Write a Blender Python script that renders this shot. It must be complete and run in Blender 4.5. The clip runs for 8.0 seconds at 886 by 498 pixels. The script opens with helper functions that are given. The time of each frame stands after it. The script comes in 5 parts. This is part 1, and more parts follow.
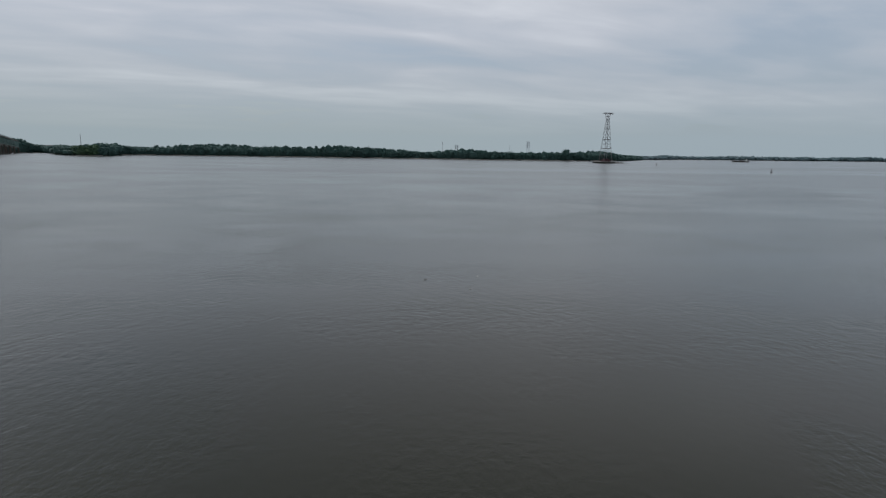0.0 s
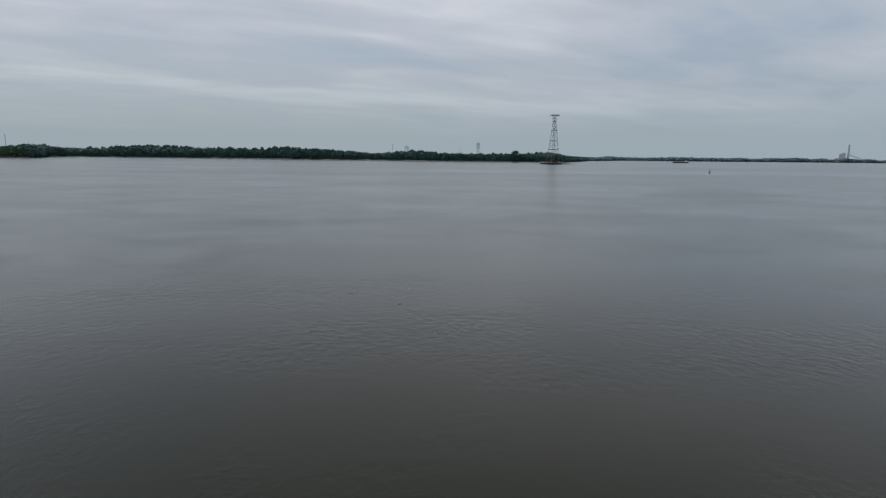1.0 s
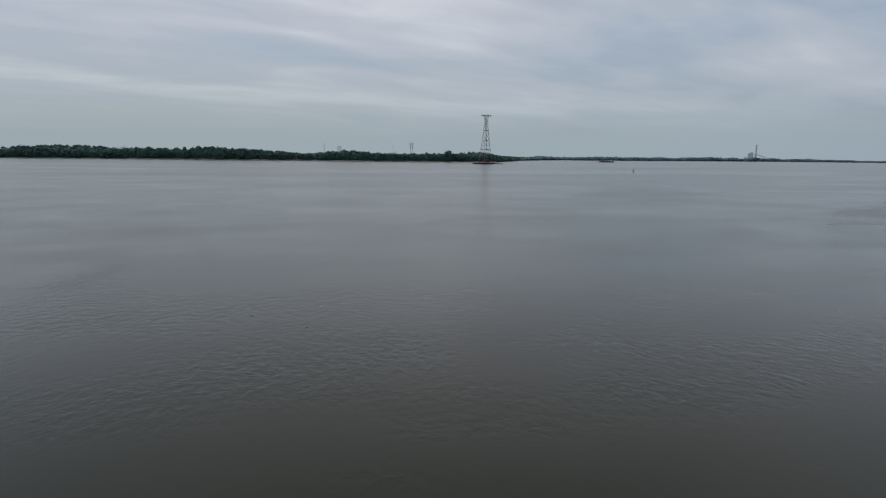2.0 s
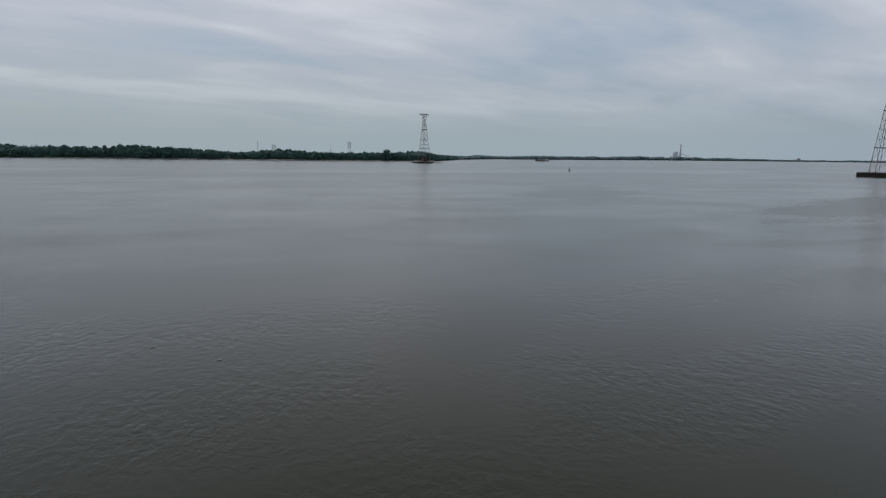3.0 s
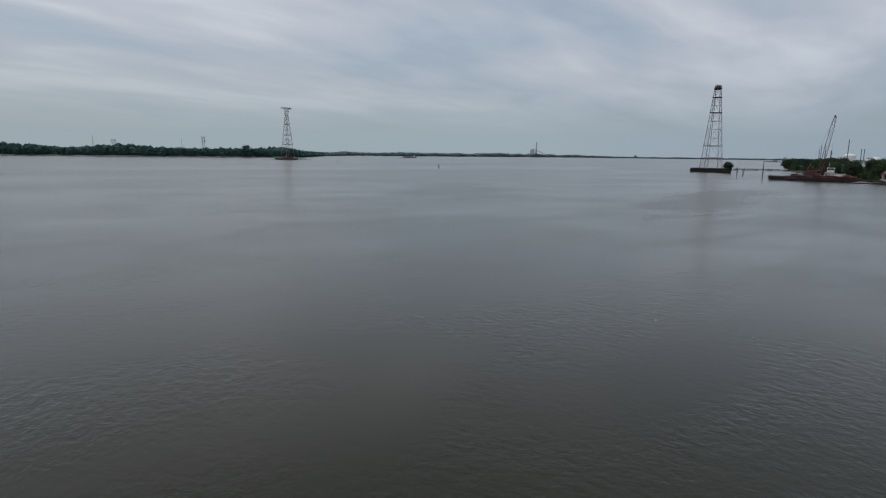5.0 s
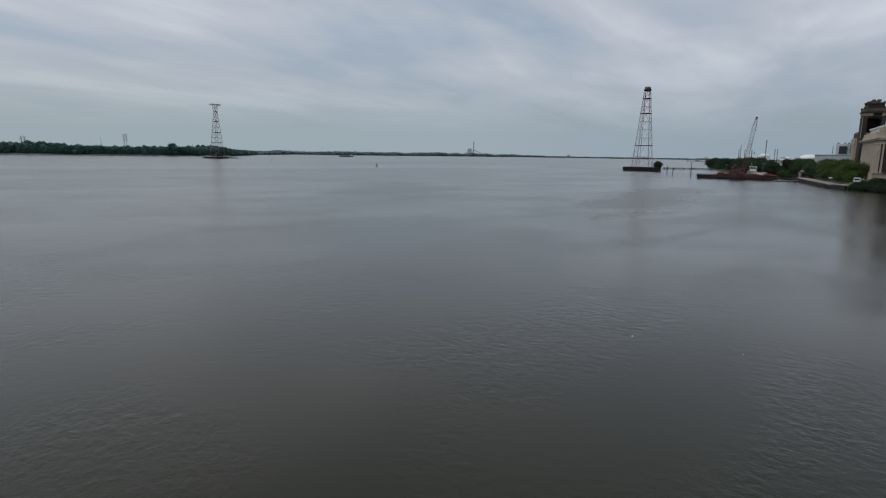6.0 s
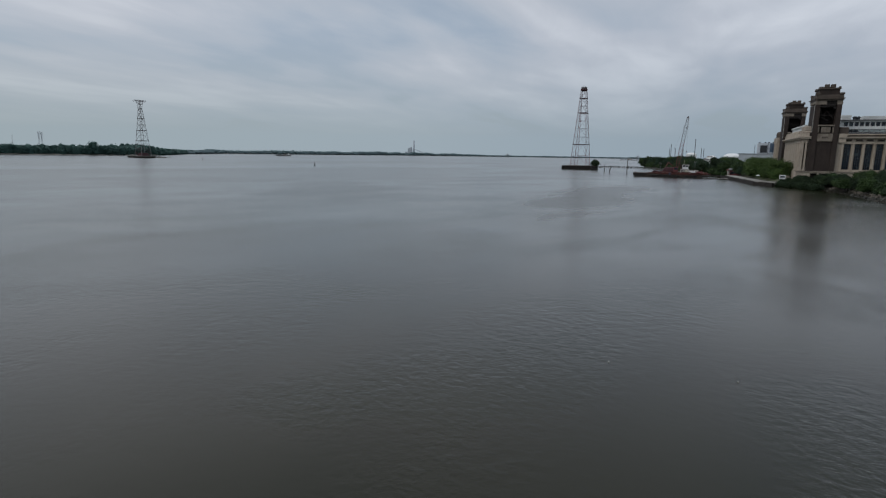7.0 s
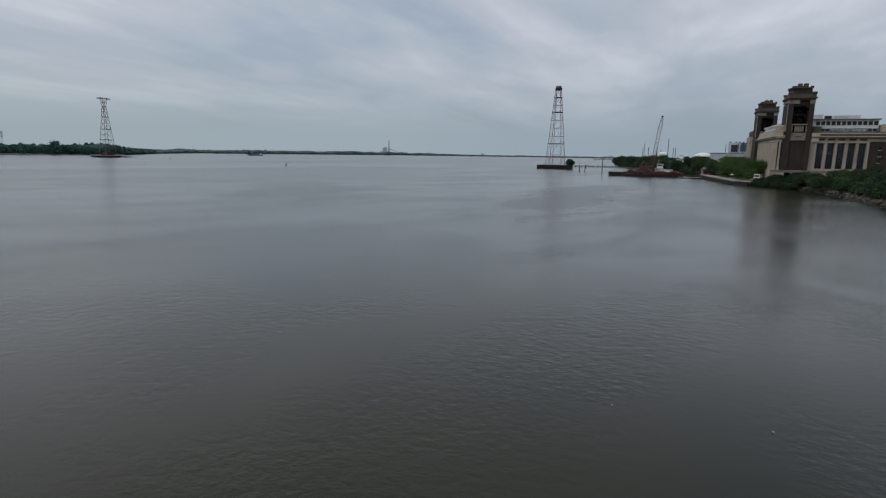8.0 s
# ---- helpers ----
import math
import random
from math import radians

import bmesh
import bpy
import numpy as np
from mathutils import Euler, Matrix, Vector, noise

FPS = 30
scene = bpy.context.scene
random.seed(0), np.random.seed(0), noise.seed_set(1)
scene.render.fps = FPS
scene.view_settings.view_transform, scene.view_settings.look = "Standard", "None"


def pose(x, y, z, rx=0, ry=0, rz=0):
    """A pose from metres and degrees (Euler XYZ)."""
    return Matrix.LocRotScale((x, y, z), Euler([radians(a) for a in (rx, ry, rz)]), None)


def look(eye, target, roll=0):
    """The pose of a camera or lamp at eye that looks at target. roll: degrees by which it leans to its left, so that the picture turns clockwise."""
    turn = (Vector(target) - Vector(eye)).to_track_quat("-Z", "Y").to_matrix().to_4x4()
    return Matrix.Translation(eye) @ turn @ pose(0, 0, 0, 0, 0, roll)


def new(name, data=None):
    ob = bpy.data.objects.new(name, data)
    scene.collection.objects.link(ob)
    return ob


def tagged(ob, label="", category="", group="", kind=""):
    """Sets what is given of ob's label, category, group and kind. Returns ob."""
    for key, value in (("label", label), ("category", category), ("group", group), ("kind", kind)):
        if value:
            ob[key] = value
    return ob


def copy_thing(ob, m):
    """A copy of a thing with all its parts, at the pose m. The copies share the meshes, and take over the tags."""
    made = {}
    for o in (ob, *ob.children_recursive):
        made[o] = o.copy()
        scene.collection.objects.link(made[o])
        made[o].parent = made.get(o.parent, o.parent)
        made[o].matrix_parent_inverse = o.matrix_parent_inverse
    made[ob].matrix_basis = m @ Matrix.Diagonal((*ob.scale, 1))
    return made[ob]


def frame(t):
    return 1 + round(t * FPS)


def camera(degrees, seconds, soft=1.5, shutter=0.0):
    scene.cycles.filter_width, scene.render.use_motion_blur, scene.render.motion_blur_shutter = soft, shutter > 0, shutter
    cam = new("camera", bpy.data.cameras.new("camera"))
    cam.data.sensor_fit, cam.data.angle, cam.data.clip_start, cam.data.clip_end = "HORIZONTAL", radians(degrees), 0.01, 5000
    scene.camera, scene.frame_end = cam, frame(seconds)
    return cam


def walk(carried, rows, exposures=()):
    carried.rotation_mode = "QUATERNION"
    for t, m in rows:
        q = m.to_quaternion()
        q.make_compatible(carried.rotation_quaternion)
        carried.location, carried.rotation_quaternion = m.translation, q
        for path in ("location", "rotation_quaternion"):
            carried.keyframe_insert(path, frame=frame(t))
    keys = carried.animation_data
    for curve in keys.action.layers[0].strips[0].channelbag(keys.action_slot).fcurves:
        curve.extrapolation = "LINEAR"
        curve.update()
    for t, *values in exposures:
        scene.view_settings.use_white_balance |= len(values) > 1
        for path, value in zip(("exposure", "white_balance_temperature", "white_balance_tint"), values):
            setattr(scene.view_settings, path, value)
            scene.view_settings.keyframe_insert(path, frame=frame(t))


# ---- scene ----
cam = camera(77.1, 8.0, soft=1.25)


def view(x, y, z, yaw, pitch, roll):
    """Camera pose from its place, compass turn clockwise from +y, tilt and lean in degrees."""
    a, p = radians(yaw), radians(pitch)
    way = Vector((math.sin(a) * math.cos(p), math.cos(a) * math.cos(p), math.sin(p)))
    eye = Vector((x, y, z))
    return look(eye, eye + way * 10, roll)


PATH = (
    (0.0, view(0.00, 0.00, 10.00, 0.000, -9.706, 0.768)),
    (0.25, view(0.41, 0.98, 10.00, 0.250, -9.706, 0.720)),
    (0.5, view(0.83, 1.93, 10.01, 1.103, -9.699, 0.690)),
    (0.75, view(1.32, 2.84, 10.02, 2.700, -9.620, 0.700)),
    (1.0, view(1.81, 3.74, 10.04, 4.975, -9.520, 0.735)),
    (1.5, view(2.78, 5.66, 10.11, 8.551, -9.480, 0.680)),
    (3.0, view(4.57, 11.78, 10.34, 17.900, -9.483, 0.652)),
    (3.5, view(4.97, 14.36, 10.37, 21.328, -9.646, 0.712)),
    (4.0, view(5.41, 17.02, 10.34, 24.757, -9.703, 0.722)),
    (4.5, view(6.12, 19.50, 10.25, 28.131, -9.680, 0.735)),
    (6.0, view(9.67, 26.81, 9.75, 37.768, -9.645, 0.940)),
    (6.5, view(11.25, 29.06, 9.62, 40.855, -9.621, 0.917)),
    (7.0, view(13.11, 31.13, 9.53, 43.796, -9.630, 0.901)),
    (7.25, view(14.07, 32.14, 9.49, 45.020, -9.640, 0.910)),
    (7.5, view(15.03, 33.09, 9.46, 45.959, -9.654, 0.920)),
    (7.75, view(16.02, 33.90, 9.43, 46.260, -9.648, 0.905)),
    (8.0, view(17.05, 34.61, 9.41, 46.318, -9.639, 0.891)),
)
walk(cam, PATH)

# ---- light: a bright overcast sky and a veiled sun ----
SUN_ELEVATION, SUN_AZIMUTH = radians(52), radians(-60)
world = bpy.data.worlds.new("overcast_sky")
scene.world = world
world.use_nodes = True


class Graph:
    """Small wrapper that builds shader nodes and links in one line each."""

    def __init__(self, tree):
        self.tree = tree
        self.tree.nodes.clear()

    def node(self, kind, links=None):
        n = self.tree.nodes.new(kind)
        for key, value in (links or {}).items():
            socket = n.inputs[key]
            if isinstance(value, bpy.types.NodeSocket):
                self.tree.links.new(value, socket)
            else:
                socket.default_value = value
        return n

    def math(self, op, a, b=0.0, clamp=False):
        n = self.node("ShaderNodeMath", {0: a, 1: b})
        n.operation, n.use_clamp = op, clamp
        return n.outputs[0]

    def mix(self, fac, a, b, blend="MIX"):
        n = self.node("ShaderNodeMix")
        n.data_type, n.blend_type = "RGBA", blend
        for socket, value in ((n.inputs[0], fac), (n.inputs[6], a), (n.inputs[7], b)):
            if isinstance(value, bpy.types.NodeSocket):
                self.tree.links.new(value, socket)
            else:
                socket.default_value = value
        return n.outputs[2]

    def ramp(self, fac, stops):
        n = self.node("ShaderNodeValToRGB", {0: fac})
        el = n.color_ramp.elements
        while len(el) < len(stops):
            el.new(0.5)
        for e, (pos, col) in zip(el, stops):
            e.position = pos
            e.color = (*col, 1) if len(col) == 3 else col
        return n.outputs[0]

    def noise(self, vec, scale, detail=4.0, rough=0.55, distortion=0.0):
        return self.node("ShaderNodeTexNoise", {"Vector": vec, "Scale": scale, "Detail": detail, "Roughness": rough, "Distortion": distortion}).outputs[0]


def build_sky():
    g = Graph(world.node_tree)
    way = g.node("ShaderNodeTexCoord").outputs["Generated"]
    xyz = g.node("ShaderNodeSeparateXYZ", {0: way})
    up = g.math("MAXIMUM", xyz.outputs[2], 0.0)
    depth = g.math("ADD", up, 0.10)
    flat = g.node("ShaderNodeCombineXYZ", {0: g.math("DIVIDE", xyz.outputs[0], depth), 1: g.math("DIVIDE", xyz.outputs[1], depth), 2: 0.0})
    turned = g.node("ShaderNodeMapping", {"Vector": flat.outputs[0], "Rotation": (0, 0, radians(-21))}).outputs[0]
    banked = g.node("ShaderNodeMapping", {"Vector": turned, "Scale": (0.52, 1.0, 1.0), "Location": (5.3, 2.2, 0)}).outputs[0]
    broad = g.noise(banked, 0.80, 3, 0.5, 0.4)
    fine = g.noise(banked, 2.9, 6, 0.56, 0.35)
    tex = g.math("ADD", g.math("MULTIPLY", broad, 0.80), g.math("MULTIPLY", fine, 0.20))
    cloud = g.ramp(tex, [(0.36, (0.385, 0.455, 0.545)), (0.45, (0.440, 0.492, 0.568)), (0.53, (0.520, 0.556, 0.622)), (0.64, (0.680, 0.712, 0.770))])
    low = g.ramp(up, [(0.0, (0.322, 0.392, 0.445)), (0.05, (0.327, 0.396, 0.450)), (0.16, (0.380, 0.437, 0.502))])
    north = g.ramp(xyz.outputs[0], [(0.0, (1.02, 1.005, 0.965)), (0.85, (1, 1, 1.005))])
    low = g.mix(1.0, low, north, "MULTIPLY")
    near = g.ramp(up, [(0.03, (0, 0, 0)), (0.20, (1, 1, 1))])
    veil = g.mix(near, low, cloud)
    east = g.ramp(xyz.outputs[0], [(0.66, (1, 1, 1)), (0.97, (0.89, 0.91, 0.935))])
    veil = g.mix(1.0, veil, east, "MULTIPLY")
    dome = g.ramp(up, [(0.22, (1, 1, 1)), (0.50, (0.95, 0.91, 0.89)), (0.95, (1.17, 1.15, 1.12))])
    veil = g.mix(1.0, veil, dome, "MULTIPLY")
    sky = g.node("ShaderNodeTexSky")
    sky.sky_type, sky.sun_disc, sky.dust_density = "NISHITA", False, 2.5
    sky.sun_elevation, sky.sun_rotation = SUN_ELEVATION, SUN_AZIMUTH
    clear = g.node("ShaderNodeBackground", {"Color": sky.outputs[0], "Strength": 0.10})
    over = g.node("ShaderNodeBackground", {"Color": veil, "Strength": 1.0})
    gaps = g.ramp(tex, [(0.34, (0.72, 0.72, 0.72)), (0.42, (0.96, 0.96, 0.96))])
    gaps = g.math("MAXIMUM", gaps, g.math("SUBTRACT", 1.0, near))
    mixed = g.node("ShaderNodeMixShader", {0: gaps, 1: clear.outputs[0], 2: over.outputs[0]})
    g.node("ShaderNodeOutputWorld", {0: mixed.outputs[0]})


build_sky()
sun = new("sun", bpy.data.lights.new("sun", "SUN"))
sun.data.energy, sun.data.angle, sun.data.color = 0.95, radians(18), (1.0, 0.96, 0.90)
sun.matrix_world = look((math.sin(SUN_AZIMUTH) * 100, math.cos(SUN_AZIMUTH) * 100, math.tan(SUN_ELEVATION) * 100), (0, 0, 0))


# ---- materials ----
def surface(name, dark, light, rough=0.8, scale=0.6, metal=0.0, bump=0.3, stain=None, streak=1.0, vary=0.12, fine=8.0, spec=0.3):
    """A weathered surface: two scales of tone, optional stain colour, relief, and a tone of its own for each piece."""
    m = bpy.data.materials.new(name)
    m.use_nodes = True
    g = Graph(m.node_tree)
    co = g.node("ShaderNodeTexCoord").outputs["Object"]
    st = g.node("ShaderNodeMapping", {"Vector": co, "Scale": (1, 1, 1 / streak)}).outputs[0]
    big = g.noise(st, scale, 5, 0.6)
    small = g.noise(co, scale * fine, 4, 0.65)
    tone = g.math("ADD", g.math("MULTIPLY", big, 0.6), g.math("MULTIPLY", small, 0.4))
    col = g.ramp(tone, [(0.34, dark), (0.66, light)])
    if stain:
        patch = g.ramp(g.noise(st, scale * 0.55, 6, 0.7, 0.4), [(0.52, (0, 0, 0)), (0.68, (1, 1, 1))])
        col = g.mix(g.math("MULTIPLY", patch, 0.7), col, (*stain, 1))
    rnd = g.node("ShaderNodeObjectInfo").outputs["Random"]
    shade = g.math("ADD", g.math("MULTIPLY", rnd, 2 * vary), 1 - vary)
    col = g.mix(1.0, col, g.node("ShaderNodeCombineColor", {0: shade, 1: shade, 2: shade}).outputs[0], "MULTIPLY")
    relief = g.node("ShaderNodeBump", {"Height": small, "Strength": bump, "Distance": 0.1})
    b = g.node("ShaderNodeBsdfPrincipled", {"Base Color": col, "Roughness": rough, "Metallic": metal, "Normal": relief.outputs[0], "Specular IOR Level": spec})
    g.node("ShaderNodeOutputMaterial", {0: b.outputs[0]})
    return m


def foliage(name, dark, light, yellow, vary=0.25):
    m = bpy.data.materials.new(name)
    m.use_nodes = True
    g = Graph(m.node_tree)
    isl = g.node("ShaderNodeNewGeometry").outputs["Random Per Island"]
    co = g.node("ShaderNodeTexCoord").outputs["Object"]
    big = g.noise(co, 0.25, 3)
    tone = g.math("ADD", g.math("MULTIPLY", isl, 0.5), g.math("MULTIPLY", big, 0.5))
    col = g.ramp(tone, [(0.25, dark), (0.6, light), (0.9, yellow)])
    rnd = g.node("ShaderNodeObjectInfo").outputs["Random"]
    shade = g.math("ADD", g.math("MULTIPLY", rnd, 2 * vary), 1 - vary)
    col = g.mix(1.0, col, g.node("ShaderNodeCombineColor", {0: shade, 1: shade, 2: shade}).outputs[0], "MULTIPLY")
    b = g.node("ShaderNodeBsdfPrincipled", {"Base Color": col, "Roughness": 0.7, "Specular IOR Level": 0.2})
    g.node("ShaderNodeOutputMaterial", {0: b.outputs[0]})
    return m


def river_water():
    """Silty water: ripples, swell, and wind-ruffled stretches (centre, turn, half length, half width, how ruffled)."""
    m = bpy.data.materials.new("river_water")
    m.use_nodes = True
    g = Graph(m.node_tree)
    co = g.node("ShaderNodeTexCoord").outputs["Object"]
    turn = g.node("ShaderNodeMapping", {"Vector": co, "Rotation": (0, 0, radians(-35)), "Scale": (1.0, 0.72, 1.0)}).outputs[0]
    cross = g.node("ShaderNodeMapping", {"Vector": co, "Rotation": (0, 0, radians(38)), "Scale": (1.0, 0.8, 1.0), "Location": (7.1, 3.3, 0)}).outputs[0]
    ripple = g.math("ADD", g.math("MULTIPLY", g.noise(turn, 1.8, 4, 0.60, 0.5), 0.5), g.math("MULTIPLY", g.noise(cross, 2.6, 4, 0.60, 0.5), 0.5))
    chop = g.noise(turn, 0.33, 3, 0.5, 0.6)
    drift = g.node("ShaderNodeMapping", {"Vector": co, "Rotation": (0, 0, radians(-24)), "Scale": (0.30, 1.0, 1.0)}).outputs[0]
    wind = g.noise(drift, 0.011, 5, 0.58, 0.9)
    patch = g.noise(co, 0.035, 4, 0.55, 0.7)
    gust = g.ramp(g.math("ADD", g.math("MULTIPLY", wind, 0.72), g.math("MULTIPLY", patch, 0.28)), [(0.41, (0, 0, 0)), (0.50, (0.35, 0.35, 0.35)), (0.62, (0.58, 0.58, 0.58))])
    ragged = g.math("MULTIPLY", g.math("SUBTRACT", g.noise(g.node("ShaderNodeMapping", {"Vector": co, "Rotation": (0, 0, radians(-24)), "Scale": (0.4, 1.0, 1.0)}).outputs[0], 0.05, 6, 0.62, 0.6), 0.5), 2.2)
    for x, y, angle, long, wide, ruffle in ((134, 105, 22, 66, 14, 0.9), (96, 158, 58, 64, 23, 0.6), (215, 330, 30, 80, 40, 0.4)):
        local = g.node("ShaderNodeMapping", {"Vector": co, "Location": (x, y, 0), "Rotation": (0, 0, radians(angle)), "Scale": (long, wide, 1000)})
        local.vector_type = "TEXTURE"
        reach = g.node("ShaderNodeVectorMath", {0: local.outputs[0]})
        reach.operation = "LENGTH"
        inside = g.ramp(g.math("ADD", reach.outputs["Value"], ragged), [(0.50, (ruffle, ruffle, ruffle)), (1.20, (0, 0, 0))])
        gust = g.math("MAXIMUM", gust, inside)
    height = g.math("ADD", g.math("MULTIPLY", ripple, 1.0), g.math("MULTIPLY", chop, 0.32))
    cats_paw = g.ramp(g.noise(g.node("ShaderNodeMapping", {"Vector": co, "Rotation": (0, 0, radians(-30)), "Scale": (0.55, 1.0, 1.0)}).outputs[0], 0.075, 5, 0.6, 0.8), [(0.42, (0.30, 0.30, 0.30)), (0.62, (1.75, 1.75, 1.75))])
    force = g.math("MULTIPLY", g.math("ADD", g.math("MULTIPLY", gust, 0.22), 0.14), cats_paw)
    # sheltered water along the near bank
    sxyz = g.node("ShaderNodeSeparateXYZ", {0: co})
    shelter = g.ramp(g.math("ADD", g.math("MULTIPLY", g.math("SUBTRACT", g.math("MULTIPLY", sxyz.outputs[0], 0.3746), g.math("MULTIPLY", sxyz.outputs[1], 0.9272)), 0.02), g.math("MULTIPLY", g.math("ADD", ragged, 50 * 0.02), 0.15)), [(0.20, (1, 1, 1)), (0.26, (0.95, 0.95, 0.95))])
    relief = g.node("ShaderNodeBump", {"Height": height, "Strength": g.math("MULTIPLY", force, shelter), "Distance": 0.26})
    silt = g.noise(drift, 0.012, 4, 0.6)
    col = g.ramp(silt, [(0.35, (0.0104, 0.0112, 0.0032)), (0.65, (0.0146, 0.0156, 0.0048))])
    rough = g.math("MULTIPLY", g.math("ADD", g.math("MULTIPLY", gust, 0.13), 0.192), g.math("ADD", g.math("MULTIPLY", shelter, 0.6), 0.4))
    b = g.node("ShaderNodeBsdfPrincipled", {"Base Color": col, "Roughness": rough, "IOR": 1.32, "Normal": relief.outputs[0], "Coat Weight": 0.53, "Coat Roughness": 0.20, "Coat IOR": 1.17, "Coat Normal": relief.outputs[0]})
    g.node("ShaderNodeOutputMaterial", {0: b.outputs[0]})
    return m


def window_glass():
    m = bpy.data.materials.new("window_glass")
    m.use_nodes = True
    g = Graph(m.node_tree)
    rnd = g.node("ShaderNodeObjectInfo").outputs["Random"]
    col = g.ramp(rnd, [(0.0, (0.004, 0.007, 0.013)), (0.8, (0.008, 0.016, 0.030)), (1.0, (0.04, 0.06, 0.07))])
    b = g.node("ShaderNodeBsdfPrincipled", {"Base Color": col, "Roughness": 0.08, "IOR": 1.42})
    g.node("ShaderNodeOutputMaterial", {0: b.outputs[0]})
    return m


WATER = river_water()
GLASS = window_glass()
LAND = surface("rough_grass", (0.035, 0.050, 0.022), (0.075, 0.090, 0.040), scale=0.05, stain=(0.14, 0.12, 0.08))
MUD = surface("river_mud", (0.026, 0.026, 0.021), (0.060, 0.058, 0.048), scale=0.08, stain=(0.05, 0.05, 0.04))
SAND = surface("dull_sand", (0.14, 0.135, 0.122), (0.36, 0.345, 0.315), scale=0.012, fine=3.0, stain=(0.06, 0.058, 0.050))
RIPRAP = surface("riprap_stone", (0.070, 0.062, 0.052), (0.165, 0.147, 0.124), scale=0.5, stain=(0.08, 0.075, 0.06))
WET_STONE = surface("wet_algae_stone", (0.016, 0.0155, 0.011), (0.042, 0.040, 0.030), rough=0.45, scale=0.5, stain=(0.012, 0.013, 0.008))
LEAF = foliage("leaves_green", (0.017, 0.036, 0.012), (0.038, 0.070, 0.022), (0.066, 0.098, 0.031))
LEAF_BRIGHT = foliage("leaves_yellow_green", (0.026, 0.056, 0.016), (0.064, 0.110, 0.029), (0.120, 0.160, 0.043))
LEAF_DARK = foliage("leaves_dark", (0.010, 0.022, 0.011), (0.021, 0.039, 0.017), (0.036, 0.057, 0.024))
# Lighter, bluer leaves: the far bank's haze is put into the colour.
LEAF_HAZED = foliage("leaves_hazed_green", (0.033, 0.074, 0.067), (0.038, 0.083, 0.074), (0.043, 0.090, 0.077), 0.18)
# Palest leaf colour, painting the thicker haze of the distant shore.
WOODS_HAZED = foliage("distant_woods", (0.078, 0.128, 0.140), (0.092, 0.142, 0.154), (0.104, 0.152, 0.160), 0.05)
LEAF_MID = foliage("leaves_mid_green", (0.036, 0.080, 0.048), (0.058, 0.112, 0.060), (0.085, 0.135, 0.068))
LEAF_TEAL = foliage("leaves_dull_green", (0.020, 0.043, 0.029), (0.036, 0.068, 0.041), (0.056, 0.088, 0.050), 0.15)
BARK = surface("bark", (0.05, 0.042, 0.034), (0.13, 0.11, 0.09), scale=2.0, streak=5)
STEEL = surface("galvanised_steel", (0.15, 0.15, 0.16), (0.29, 0.285, 0.295), rough=0.6, metal=0.3, stain=(0.17, 0.105, 0.10), scale=0.3)
RED_STEEL = surface("faded_red_paint", (0.115, 0.036, 0.040), (0.200, 0.076, 0.078), rough=0.7, stain=(0.16, 0.07, 0.05), scale=0.3)
RUST = surface("rusted_steel", (0.050, 0.021, 0.019), (0.125, 0.046, 0.038), rough=0.85, stain=(0.05, 0.03, 0.025), scale=0.4)
HULL = surface("weathered_hull", (0.018, 0.017, 0.016), (0.05, 0.045, 0.042), rough=0.7, stain=(0.11, 0.06, 0.04), scale=0.3)
TIMBER = surface("wet_timber", (0.012, 0.011, 0.010), (0.038, 0.034, 0.030), rough=0.8, scale=0.8, streak=4)
DECK = surface("worn_deck", (0.034, 0.030, 0.028), (0.090, 0.074, 0.064), scale=0.4, stain=(0.07, 0.035, 0.03))
LIMESTONE = surface("limestone", (0.315, 0.270, 0.220), (0.445, 0.390, 0.325), scale=0.35, streak=3, stain=(0.22, 0.185, 0.145), vary=0.06)
BRICK = surface("brown_brick", (0.021, 0.0160, 0.0140), (0.050, 0.0375, 0.0322), scale=0.5, streak=2.5, stain=(0.022, 0.018, 0.016), vary=0.06)
BROWNSTONE = surface("weathered_brown_stone", (0.052, 0.042, 0.036), (0.108, 0.088, 0.074), scale=0.4, streak=2.5, stain=(0.055, 0.047, 0.040), vary=0.06)
DIRTY_STONE = surface("stained_limestone", (0.150, 0.128, 0.106), (0.270, 0.235, 0.195), scale=0.8, streak=2.5, stain=(0.075, 0.062, 0.052), vary=0.06)
# Soot in the towers; elsewhere the shade inside openings, put into colour.
SOOT_AND_SHADE = surface("sooty_shaded_concrete", (0.008, 0.007, 0.007), (0.028, 0.024, 0.022), scale=0.6, stain=(0.04, 0.025, 0.02))
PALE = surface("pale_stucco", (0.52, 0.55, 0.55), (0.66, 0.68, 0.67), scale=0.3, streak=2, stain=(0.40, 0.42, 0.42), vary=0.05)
ROOFING = surface("grey_roofing", (0.09, 0.095, 0.10), (0.17, 0.175, 0.18), scale=0.3)
FRAME = surface("dark_window_frame", (0.018, 0.021, 0.025), (0.042, 0.047, 0.054), rough=0.5, scale=1.0)
WHITE = surface("white_coating", (0.66, 0.68, 0.70), (0.80, 0.82, 0.83), rough=0.5, scale=0.15, stain=(0.55, 0.56, 0.56), vary=0.05)
# Cladding colour; also stands in for haze on far pylons and plant.
PANEL = surface("blue_grey_cladding_and_haze", (0.40, 0.44, 0.49), (0.52, 0.56, 0.61), rough=0.5, scale=0.2, vary=0.08)
CONCRETE = surface("concrete", (0.22, 0.215, 0.20), (0.38, 0.37, 0.35), scale=0.3, streak=3, stain=(0.12, 0.115, 0.105))
